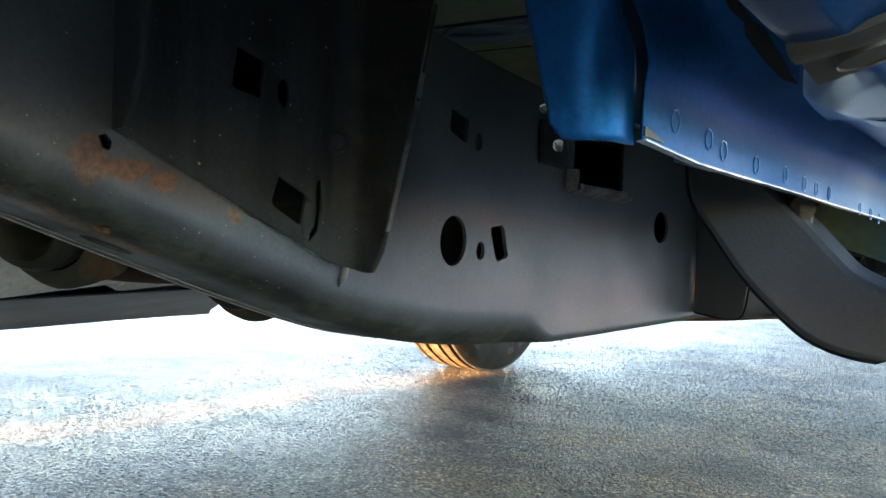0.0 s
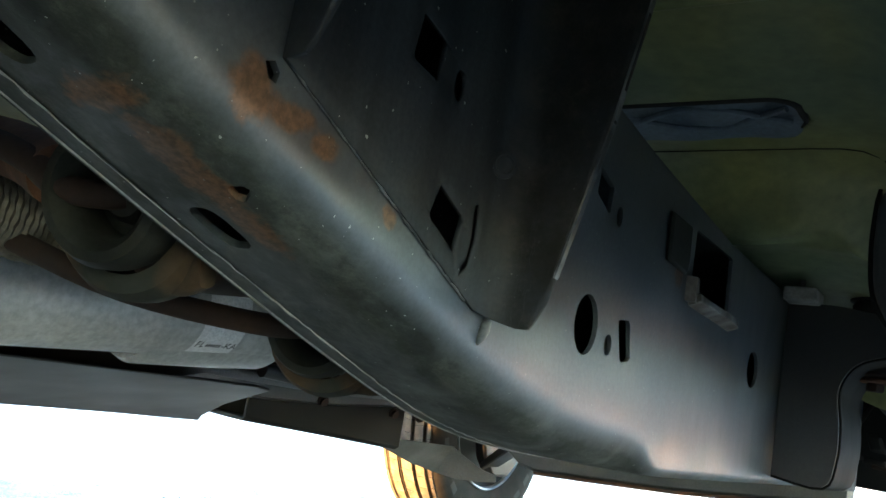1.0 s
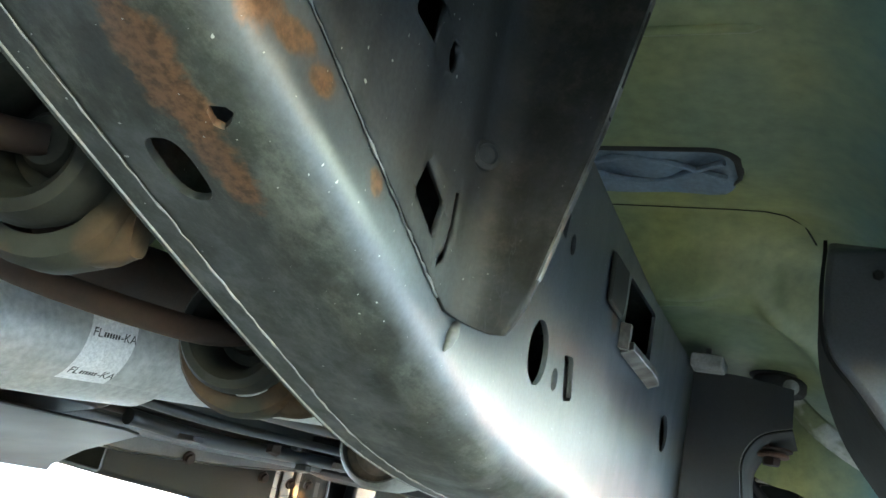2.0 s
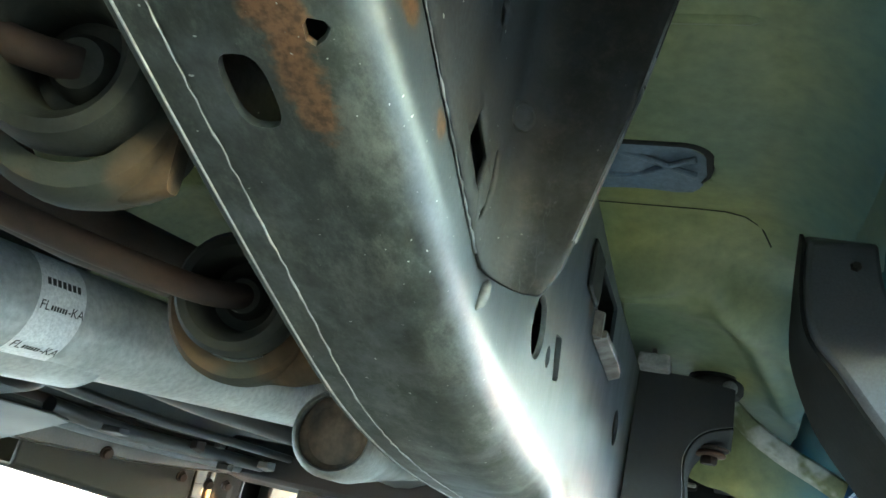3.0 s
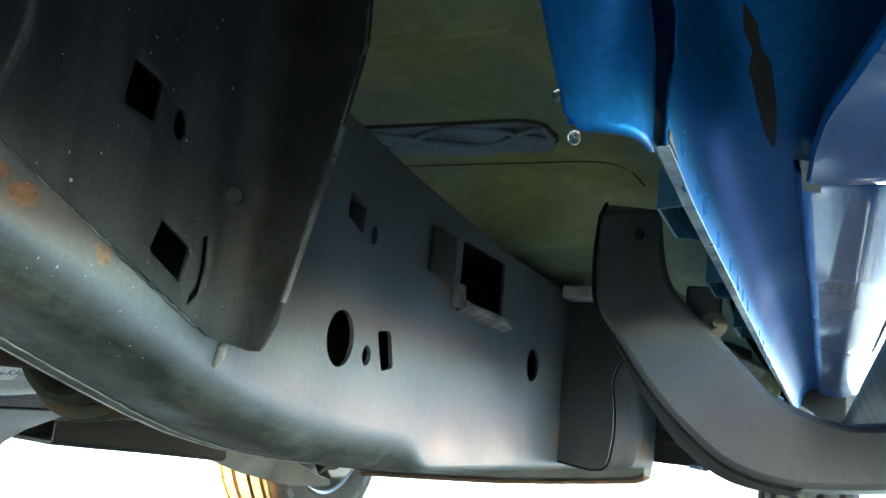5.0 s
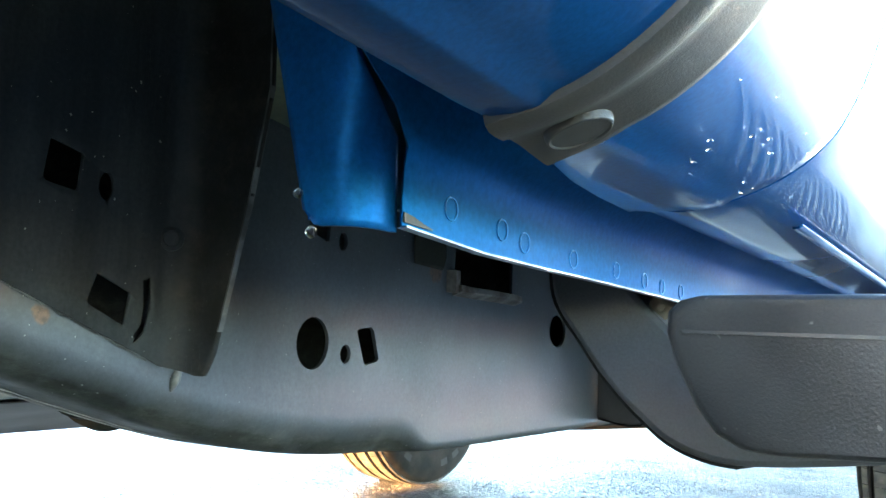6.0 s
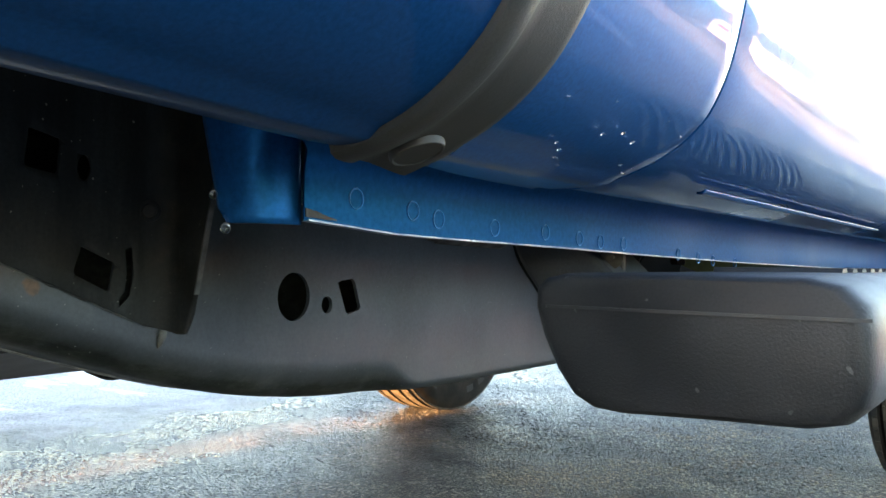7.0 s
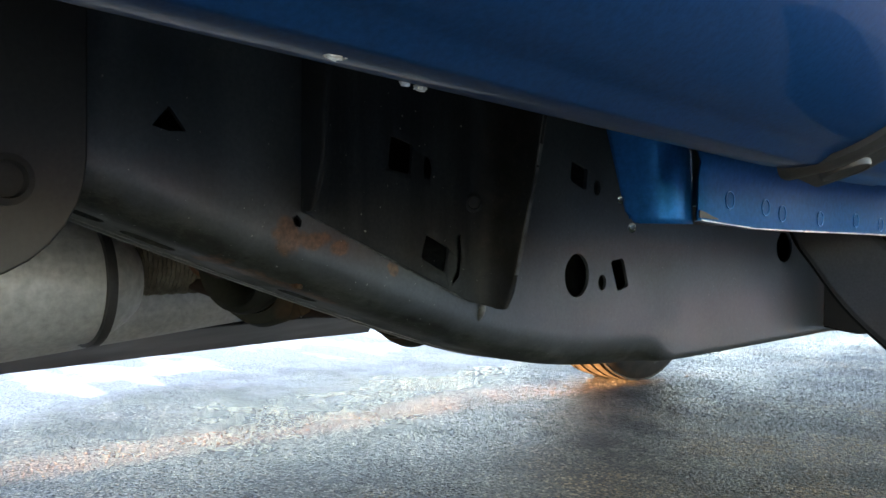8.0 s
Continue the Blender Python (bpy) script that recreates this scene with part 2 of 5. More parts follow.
# Tread lighter and warmer than the tyre: low sun put into the colour.
M_TREAD = worn("sunlit_tread", (0.030, 0.029, 0.027), (0.090, 0.080, 0.064), 0.8, 0.3, 30, 260, 0, 0.5)
M_RIM = worn("rim_alloy", (0.55, 0.55, 0.55), (0.35, 0.34, 0.32), 0.35, 0.3, 8, 200, 0.9, 0.1)
M_LABEL = worn("label_paper", (0.86, 0.87, 0.87), (0.78, 0.78, 0.78), 0.6, 0.4, 20, 300)
M_INK = mat("ink", (0.03, 0.03, 0.03), 0.7)
M_WELD = worn("bare_steel", (0.34, 0.33, 0.30), (0.18, 0.17, 0.15), 0.5, 0.4, 60, 300, 0.6, 0.4)
M_LIP = worn("stained_steel", (0.14, 0.13, 0.115), (0.055, 0.04, 0.03), 0.5, 0.25, 45, 300, 0.2, 0.5)
M_SCRAPE = worn("scraped_paint", (0.16, 0.17, 0.17), (0.03, 0.033, 0.035), 0.45, 0.3, 35, 300, 0.3, 0.3)
M_BEAD = worn("painted_weld", (0.15, 0.155, 0.145), (0.05, 0.055, 0.05), 0.6, 0.3, 120, 300, 0.2, 0.5)
# Paler grey that carries the ground's light on the sheet in its colour.
M_SKID = worn("groundlit_grey_sheet", (0.19, 0.195, 0.19), (0.12, 0.125, 0.12), 0.5, 0.4, 9, 240, 0.2, 0.3)
M_PALE = worn("pale_primer", (0.30, 0.31, 0.30), (0.16, 0.165, 0.16), 0.7, 0.4, 40, 300, 0.0, 0.3)
M_RING = worn("weld_ring", (0.01, 0.17, 0.44), (0.01, 0.14, 0.38), 0.34, 0.4, 60, 300, 0.6, 0.2)
M_EDGE = worn("worn_edge", (0.34, 0.45, 0.54), (0.06, 0.12, 0.22), 0.35, 0.5, 45, 300, 0.4, 0.2)
M_ARM = worn("satin_black_coat", (0.046, 0.050, 0.055), (0.070, 0.074, 0.078), 0.40, 0.4, 12, 500, 0.0, 0.1)
M_SHIELD = worn("shield_plastic", (0.018, 0.020, 0.024), (0.035, 0.037, 0.040), 0.5, 0.4, 7, 250, 0.0, 0.2)
M_BRAID = worn("braid", (0.16, 0.15, 0.12), (0.07, 0.06, 0.045), 0.6, 0.4, 40, 300, 0.5, 0.3)
M_FROST = worn("ice", (0.75, 0.78, 0.80), (0.6, 0.64, 0.68), 0.4, 0.4, 60, 300)
M_WATER = mat("water", (1, 1, 1), 0.02)
bsdf(M_WATER).inputs["Transmission Weight"].default_value = 1.0
bsdf(M_WATER).inputs["IOR"].default_value = 1.33
# Darker copy of the truck's blue: shade on the bed side put into colour.
M_BLUE_SHADED = worn("blue_paint_shaded", (0.001, 0.033, 0.112), (0.001, 0.039, 0.130), 0.40, 0.5, 5, 500, 0.0, 0.0)
bsdf(M_BLUE_SHADED).inputs["Specular IOR Level"].default_value = 0.03
bsdf(M_BLUE_SHADED).inputs["Specular Tint"].default_value = (0.2, 0.5, 0.9, 1)
bsdf(M_BLUE_SHADED).inputs["Coat Weight"].default_value = 0.32
bsdf(M_BLUE_SHADED).inputs["Coat Roughness"].default_value = 0.04
bump(M_BLUE_SHADED, tex(M_BLUE_SHADED, "noise", 60, 4).outputs["Fac"], 0.12, 0.0015)
M_PLUG = worn("grey_sealer", (0.14, 0.19, 0.24), (0.10, 0.15, 0.20), 0.55, 0.4, 14, 150, 0.0, 0.4)
M_SUN_BLOCKER = worn("sun_blocker_grey", (0.60, 0.59, 0.57), (0.50, 0.49, 0.47), 0.85, 0.5, 1.2, 60, 0, 0.3)
M_WOODS = worn("bare_woods", (0.30, 0.185, 0.11), (0.20, 0.125, 0.08), 0.9, 0.5, 0.6, 8, 0, 0.0)
M_GREYSHEET = worn("grey_shield", (0.10, 0.105, 0.11), (0.14, 0.14, 0.14), 0.5, 0.4, 6, 200)


# blue overspray on the lower part of the sill
def overspray(m, axis, low, high, colour):
    nt = m.node_tree
    sock = bsdf(m).inputs["Base Color"]
    co = nt.nodes.new("ShaderNodeTexCoord")
    xyz = nt.nodes.new("ShaderNodeSeparateXYZ")
    nt.links.new(co.outputs["Object"], xyz.inputs[0])
    cloud = tex(m, "noise", 14, 4)
    f = nt.nodes.new("ShaderNodeMapRange")
    f.inputs["From Min"].default_value, f.inputs["From Max"].default_value = high, low
    nt.links.new(xyz.outputs[axis], f.inputs["Value"])
    k = ramp(m, cloud.outputs["Fac"], [(0.3, g(0.6)), (0.7, g(1.0))])
    fac = mix(m, 1.0, f.outputs["Result"], k.outputs["Color"], "MULTIPLY")
    nt.links.new(mix(m, fac, sock.links[0].from_socket, colour), sock)


overspray(M_FLOOR, "X", 0.80, 0.67, (0.015, 0.16, 0.25))
overspray(M_SILL, "Z", 0.730, 0.865, (0.015, 0.17, 0.26))


# wet asphalt with frost on the far side, and more added on the near side
def asphalt(name, stones):
    """The tarred surface, or (stones) its aggregate, whose tint goes from stone to stone."""
    m = mat(name, (0.05, 0.05, 0.05), 0.6)
    agg = tex(m, "voronoi", 120)
    small = tex(m, "voronoi", 290)
    fine = tex(m, "noise", 420, 3)
    big = tex(m, "noise", 1.3, 6, rough=0.6)
    mid = tex(m, "noise", 6, 5)
    source = m.node_tree.nodes.new("ShaderNodeNewGeometry").outputs["Random Per Island"] if stones else agg.outputs["Color"]
    c = ramp(m, source, [(0.0, (0.020, 0.021, 0.023)), (0.40, (0.060, 0.061, 0.063)), (0.70, (0.11, 0.11, 0.107)), (1.0, (0.22, 0.215, 0.205))])
    c2 = ramp(m, small.outputs["Color"], [(0.0, g(0.75)), (1.0, g(1.3))] if stones else [(0.0, g(0.35)), (1.0, g(1.7))])
    col = mix(m, 1.0, c.outputs["Color"], c2.outputs["Color"], "MULTIPLY")
    if not stones:
        tar = ramp(m, agg.outputs["Distance"], [(0.35, g(1.0)), (0.62, g(0.3))])
        col = mix(m, 1.0, col, tar.outputs["Color"], "MULTIPLY")
    earth = tex(m, "noise", 2.2, 4)
    ef = ramp(m, earth.outputs["Fac"], [(0.45, g(0)), (0.65, g(0.7))])
    col = mix(m, ef.outputs["Color"], col, mix(m, 1.0, col, (1.6, 1.08, 0.66), "MULTIPLY"))
    wet = ramp(m, big.outputs["Fac"], [(0.44, g(0)), (0.60, g(1))])
    col = mix(m, wet.outputs["Color"], col, mix(m, 0.5, col, (0.02, 0.021, 0.023)))
    worn_patch = tex(m, "noise", 3.1, 5, (1, 1.5, 1), rough=0.6)
    wp = ramp(m, worn_patch.outputs["Fac"], [(0.40, g(0.32)), (0.58, g(1.5))])
    col = mix(m, 1.0, col, wp.outputs["Color"], "MULTIPLY")
    # frost: patches of white crystals on the stones' tops
    cloud = tex(m, "noise", 1.1, 5, rough=0.62)
    crystal = tex(m, "noise", 130, 5, rough=0.7)
    nt = m.node_tree
    co = nt.nodes.new("ShaderNodeTexCoord")
    xyz = nt.nodes.new("ShaderNodeSeparateXYZ")
    nt.links.new(co.outputs["Object"], xyz.inputs[0])
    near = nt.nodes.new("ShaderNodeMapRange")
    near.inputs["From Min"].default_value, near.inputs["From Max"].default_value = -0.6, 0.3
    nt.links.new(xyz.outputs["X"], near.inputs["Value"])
    # Near side browner and brighter: skylight from that side put into the colour.
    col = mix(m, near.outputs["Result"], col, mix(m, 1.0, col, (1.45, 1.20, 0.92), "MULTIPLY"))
    open_side = nt.nodes.new("ShaderNodeMapRange")
    open_side.inputs["From Min"].default_value, open_side.inputs["From Max"].default_value = 1.2, 2.3
    open_side.inputs["To Min"].default_value, open_side.inputs["To Max"].default_value = -0.22, 0.26
    # far-side frost, and unseen frost added ahead of the near doors to bounce light
    def calc(kind, a, b):
        n = nt.nodes.new("ShaderNodeMath")
        n.operation = kind
        for val, sock in ((a, n.inputs[0]), (b, n.inputs[1])):
            if isinstance(val, float):
                sock.default_value = val
            else:
                nt.links.new(val, sock)
        return n.outputs["Value"]

    here = calc("MINIMUM", calc("ADD", xyz.outputs["X"], 0.05), calc("SUBTRACT", xyz.outputs["Y"], 0.3))
    away = calc("MAXIMUM", here, calc("SUBTRACT", 0.25, xyz.outputs["X"]))
    nt.links.new(away, open_side.inputs["Value"])
    add = nt.nodes.new("ShaderNodeMath")
    add.operation = "ADD"
    nt.links.new(cloud.outputs["Fac"], add.inputs[0])
    nt.links.new(open_side.outputs["Result"], add.inputs[1])
    cover = ramp(m, add.outputs["Value"], [(0.50, g(0)), (0.66, g(1))])
    bits = ramp(m, crystal.outputs["Fac"], [(0.36, g(0)), (0.56, g(1))])
    frosty = mix(m, 1.0, cover.outputs["Color"], bits.outputs["Color"], "MULTIPLY")
    col = mix(m, frosty, col, (0.52, 0.53, 0.55))
    sheet_ice = tex(m, "noise", 1.5, 5, (1, 2.4, 1), rough=0.55)
    ice_add = nt.nodes.new("ShaderNodeMath")
    ice_add.operation = "ADD"
    nt.links.new(sheet_ice.outputs["Fac"], ice_add.inputs[0])
    nt.links.new(open_side.outputs["Result"], ice_add.inputs[1])
    ice = ramp(m, ice_add.outputs["Value"], [(0.74, g(0)), (0.80, g(1))])
    col = mix(m, ice.outputs["Color"], col, (0.82, 0.84, 0.86))
    put(m, "Base Color", col)
    # under the truck and beside it the stones are drier
    dry = nt.nodes.new("ShaderNodeMapRange")
    dry.inputs["From Min"].default_value, dry.inputs["From Max"].default_value = -1.3, -0.2
    nt.links.new(xyz.outputs["X"], dry.inputs["Value"])
    r = ramp(m, big.outputs["Fac"], [(0.40, g(0.42)), (0.62, g(0.20))])
    rd = ramp(m, big.outputs["Fac"], [(0.40, g(0.55)), (0.62, g(0.32))])
    rr = mix(m, dry.outputs["Result"], r.outputs["Color"], rd.outputs["Color"])
    lane = nt.nodes.new("ShaderNodeMapRange")
    lane.inputs["From Min"].default_value, lane.inputs["From Max"].default_value = 0.9, 1.65
    nt.links.new(here, lane.inputs["Value"])
    rr = mix(m, near.outputs["Result"], rr, g(0.66))
    rr = mix(m, lane.outputs["Result"], rr, r.outputs["Color"])
    sp = ramp(m, dry.outputs["Result"], [(0.0, g(0.5)), (1.0, g(0.45))])
    put(m, "Roughness", mix(m, frosty, rr, g(0.65)))
    put(m, "Specular IOR Level", mix(m, lane.outputs["Result"], mix(m, near.outputs["Result"], sp.outputs["Color"], g(0.32)), g(0.5)))
    if stones:
        bump(m, fine.outputs["Fac"], 0.5, 0.001)
        return m
    h = mix(m, 0.4, agg.outputs["Distance"], small.outputs["Distance"])
    h = mix(m, 0.15, h, fine.outputs["Fac"])
    h = mix(m, 0.10, h, mid.outputs["Fac"])
    bump(m, h, 1.0, 0.009)
    return m


M_ASPHALT = asphalt("asphalt", False)
M_STONE = asphalt("aggregate", True)


# ---- building blocks ----
def part(name, bm, material, parent=None, label="", smooth=True, bevel=0.0, face=None):
    """Links a bmesh as one mesh object, under a thing or a part where parent is given. face: the way that an open sheet's front looks."""
    me = bpy.data.meshes.new(name)
    bmesh.ops.recalc_face_normals(bm, faces=bm.faces[:])
    if face is not None:
        total = sum((f.normal * f.calc_area() for f in bm.faces), Vector())
        if total.dot(Vector(face)) < 0:
            bmesh.ops.reverse_faces(bm, faces=bm.faces[:])
    bm.to_mesh(me)
    bm.free()
    me.materials.append(material)
    if smooth:
        me.shade_smooth()
        me.set_sharp_from_angle(angle=radians(38))
    ob = new(name, me)
    if parent:
        ob.parent = parent
        ob.matrix_parent_inverse = Matrix.Translation(parent.location).inverted()
    if label:
        tagged(ob, label)
    if bevel:
        md = ob.modifiers.new("bevel", "BEVEL")
        md.width, md.segments, md.limit_method, md.angle_limit = bevel, 2, "ANGLE", radians(35)
    return ob


def thing(name, label, category, group="", kind="", at=(0, 0, 0)):
    e = new(name)
    e.location = at
    e.empty_display_size = 0.05
    return tagged(e, label, category, group, kind)


def box(bm, lo, hi):
    vs = [bm.verts.new((x, y, z)) for x in (lo[0], hi[0]) for y in (lo[1], hi[1]) for z in (lo[2], hi[2])]
    for q in ((0, 1, 3, 2), (4, 6, 7, 5), (0, 4, 5, 1), (2, 3, 7, 6), (0, 2, 6, 4), (1, 5, 7, 3)):
        bm.faces.new([vs[i] for i in q])
    return vs


def loft(bm, rings, close_ring=True, caps=True):
    """Skins rings of points, all of one length."""
    vr = [[bm.verts.new(p) for p in r] for r in rings]
    n = len(vr[0])
    for a, b in zip(vr, vr[1:]):
        for i in range(n if close_ring else n - 1):
            j = (i + 1) % n
            bm.faces.new((a[i], a[j], b[j], b[i]))
    if caps and close_ring:
        bm.faces.new(vr[0][::-1])
        bm.faces.new(vr[-1])
    return vr


def tube(bm, pts, r, seg=16, caps=True):
    """A round bar along a line of points; r is one radius or one for each point."""
    pts = [Vector(p) for p in pts]
    rs = r if isinstance(r, (list, tuple)) else [r] * len(pts)
    rings = []
    up = Vector((0, 0, 1))
    for i, p in enumerate(pts):
        d = (pts[min(i + 1, len(pts) - 1)] - pts[max(i - 1, 0)]).normalized()
        if abs(d.dot(up)) > 0.95:
            up = Vector((1, 0, 0))
        u = d.cross(up).normalized()
        v = u.cross(d)
        rings.append([p + rs[i] * (math.cos(a) * u + math.sin(a) * v) for a in (2 * math.pi * k / seg for k in range(seg))])
    loft(bm, rings, True, caps)


def lathe(bm, profile, centre, axis, seg=32, shape="solid"):
    """Turns a profile of (radius, along) round an axis through centre; shape: solid, open at its ends, or a closed ring."""
    ax = Vector(axis).normalized()
    u = ax.orthogonal().normalized()
    v = ax.cross(u)
    c = Vector(centre)
    rings = [[c + ax * h + max(r, 1e-4) * (math.cos(a) * u + math.sin(a) * v) for a in (2 * math.pi * k / seg for k in range(seg))] for r, h in (list(profile) + [profile[0]] if shape == "ring" else profile)]
    loft(bm, rings, True, shape == "solid")
    if shape == "ring":
        bmesh.ops.remove_doubles(bm, verts=bm.verts[:], dist=1e-6)


def smooth_path(pts, steps=6):
    """Catmull-Rom points through pts."""
    P = [Vector(p) for p in pts]
    out = []
    for i in range(len(P) - 1):
        a, b, c, d = P[max(i - 1, 0)], P[i], P[i + 1], P[min(i + 2, len(P) - 1)]
        for k in range(steps):
            t = k / steps
            out.append(0.5 * (2 * b + (c - a) * t + (2 * a - 5 * b + 4 * c - d) * t * t + (3 * b - a - 3 * c + d) * t ** 3))
    out.append(P[-1])
    return out


def lerp(x, table):
    """Straight-line reading of a table of (x, value)."""
    if x <= table[0][0]:
        return table[0][1]
    for (a, va), (b, vb) in zip(table, table[1:]):
        if x <= b:
            return va + (vb - va) * (x - a) / (b - a)
    return table[-1][1]


def sheet(bm, us, vs, place, holes=()):
    """A sheet over the grid us x vs, bent by place(u, v), with holes: loops of (u, v)."""
    from mathutils.geometry import delaunay_2d_cdt
    pts, edges = [], []
    nu, nv = len(us), len(vs)

    def inside(p, loop):
        hit = False
        for (ax, ay), (bx, by) in zip(loop, loop[1:] + loop[:1]):
            if (ay > p[1]) != (by > p[1]) and p[0] < (bx - ax) * (p[1] - ay) / (by - ay) + ax:
                hit = not hit
        return hit

    for i, u in enumerate(us):
        for j, v in enumerate(vs):
            edge = i in (0, nu - 1) or j in (0, nv - 1)
            if edge or not any(inside((u, v), h) for h in holes):
                pts.append(Vector((u, v)))
    for h in holes:
        k = len(pts)
        pts += [Vector(p) for p in h]
        edges += [(k + i, k + (i + 1) % len(h)) for i in range(len(h))]
    ov, _, of, _, _, _ = delaunay_2d_cdt(pts, edges, [], 0, 1e-6)
    verts = [bm.verts.new(place(p.x, p.y)) for p in ov]
    for f in of:
        c = sum((ov[i] for i in f), Vector((0, 0))) / len(f)
        if not any(inside((c.x, c.y), h) for h in holes):
            try:
                bm.faces.new([verts[i] for i in f])
            except ValueError:
                pass


def solid(ob, thick, offset=-1.0, crisp=False):
    md = ob.modifiers.new("thickness", "SOLIDIFY")
    md.thickness, md.offset = thick, offset
    if crisp:
        ob.modifiers.new("crisp", "EDGE_SPLIT").split_angle = radians(40)
    else:
        ob.modifiers.new("shading", "WEIGHTED_NORMAL").keep_sharp = True
    return ob


def oval(cy, cz, ry, rz, n=22, turn=0.0, power=2.0):
    out = []
    for k in range(n):
        a = 2 * math.pi * k / n
        c, s = math.cos(a), math.sin(a)
        x = ry * math.copysign(abs(c) ** (2 / power), c)
        y = rz * math.copysign(abs(s) ** (2 / power), s)
        out.append((cy + x * math.cos(turn) - y * math.sin(turn), cz + x * math.sin(turn) + y * math.cos(turn)))
    return out


def span(a, b, n):
    return [a + (b - a) * i / n for i in range(n + 1)]

# ---- ground ----
bm = bmesh.new()
cs = [-900, -60, -20, -8, -4, -2, 0, 2, 4, 8, 20, 60, 900]
loft(bm, [[(x, y, GROUND) for x in cs] for y in cs], False, False)
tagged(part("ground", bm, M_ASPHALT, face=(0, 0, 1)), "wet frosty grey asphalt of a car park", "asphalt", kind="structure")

# stones of the asphalt standing proud where the camera passes near
def aggregate():
    rnd = np.random.default_rng(3)
    spots = []
    for y0, y1, cell in ((1.15, 3.0, 0.0088), (3.0, 7.5, 0.013)):
        gx, gy = np.meshgrid(np.arange(-2.4, 0.9, cell), np.arange(y0, y1, cell), indexing="ij")
        p = np.stack([gx.ravel(), gy.ravel()], 1)
        p += rnd.uniform(-0.5, 0.5, p.shape) * cell
        keep = (p[:, 1] > 1.12 + np.maximum(0, (p[:, 0] + 0.9) * 1.0)) & (rnd.random(len(p)) < 0.62 * np.clip((7.3 - p[:, 1]) / 4.5, 0, 1) * np.clip((p[:, 0] + 2.3) / 1.5, 0, 1) * np.clip((0.9 - p[:, 0]) / 0.6, 0, 1))
        p = p[keep]
        spots.append(np.column_stack([p, cell * rnd.uniform(0.28, 0.62, len(p))]))
    s = np.concatenate(spots)
    n = len(s)
    turn = rnd.uniform(0, 6.28, (n, 1)) + np.arange(5) * (2 * math.pi / 5) + rnd.uniform(-0.3, 0.3, (n, 5))
    rad = s[:, 2:3] * rnd.uniform(0.75, 1.2, (n, 5))
    h = s[:, 2:3] * rnd.uniform(0.06, 0.26, (n, 1))
    lean = rnd.uniform(-0.18, 0.18, (n, 2))
    v = np.zeros((n, 10, 3))
    for k, (f, up) in enumerate(((1.0, -0.001), (0.72, 1.0))):
        v[:, k * 5:k * 5 + 5, 0] = s[:, 0:1] + rad * f * np.cos(turn)
        v[:, k * 5:k * 5 + 5, 1] = s[:, 1:2] + rad * f * np.sin(turn)
        v[:, k * 5:k * 5 + 5, 2] = GROUND + (h * (1 + lean[:, 0:1] * np.cos(turn) + lean[:, 1:2] * np.sin(turn)) if k else -0.0005)
    loops = []
    for k in range(5):
        loops += [k, (k + 1) % 5, 5 + (k + 1) % 5, 5 + k]
    loops += [5, 6, 7, 8, 9]
    idx = (np.arange(n)[:, None] * 10 + np.array(loops)[None, :]).ravel()
    size = np.tile([4, 4, 4, 4, 4, 5], n)
    me = bpy.data.meshes.new("asphalt_stones")
    me.vertices.add(n * 10)
    me.vertices.foreach_set("co", v.ravel())
    me.loops.add(len(idx))
    me.loops.foreach_set("vertex_index", idx.astype(np.int32))
    me.polygons.add(len(size))
    me.polygons.foreach_set("loop_start", np.concatenate([[0], np.cumsum(size)[:-1]]).astype(np.int32))
    me.update(calc_edges=True)
    me.validate()
    me.materials.append(M_STONE)
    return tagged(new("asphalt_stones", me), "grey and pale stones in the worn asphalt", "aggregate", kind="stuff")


aggregate()

# unseen walls added behind the truck to block sun, a narrow passage between
for nm, x0, x1 in (("sun_blocker_west", -16.0, -2.20), ("sun_blocker_east", -1.97, 7.0)):
    bm = bmesh.new()
    box(bm, (x0, -7.3, GROUND - 0.1), (x1, -7.0, GROUND + 1.9))
    tagged(part(nm, bm, M_SUN_BLOCKER, bevel=0.01), "plain grey unseen wall, added to shade the ground and the underbody", "wall", kind="structure")

# ---- the truck: one thing; all that is bolted to it is a part ----
truck = thing("pickup_truck", "blue pickup truck parked on wet asphalt, seen from underneath", "pickup truck", at=(0, 1.4, GROUND))

# frame rail
RX, XI = 0.53, 0.434             # outer face and inner edge of the rail
ZB = [(0.30, 0.80), (0.70, 0.728), (0.86, 0.672), (0.956, 0.636), (1.057, 0.600), (1.13, 0.575), (1.20, 0.552), (1.28, 0.528), (1.36, 0.514), (1.43, 0.507), (1.50, 0.504), (1.58, 0.502), (2.3, 0.499), (2.75, 0.490)]
ZR = [(0.30, 0.030), (1.20, 0.030), (1.29, 0.034), (1.44, 0.038), (1.485, 0.039), (1.508, 0.033), (1.525, 0.020), (1.545, 0.010), (2.75, 0.010)]
ZT = [(0.30, 0.89), (0.70, 0.865), (1.10, 0.82), (1.30, 0.785), (1.45, 0.770), (1.70, 0.752), (2.75, 0.745)]


def soft(y, table, w=0.03):
    return sum(lerp(y + d * w, table) for d in (-1, -0.5, 0, 0.5, 1)) / 5


def rail_at(y, s):
    """s: 0 to 1 down the web, to 2 round the corner, to 3 across the bottom."""
    zb, r, zt = soft(y, ZB), soft(y, ZR, 0.008), lerp(y, ZT)
    if s <= 1:
        return (RX, y, zt + (zb + r - zt) * s)
    if s <= 2:
        a = (s - 1) * math.pi / 2
        return (RX - r + r * math.cos(a), y, zb + r - r * math.sin(a))
    return (RX - r + (XI - RX + r) * (s - 2), y, zb)


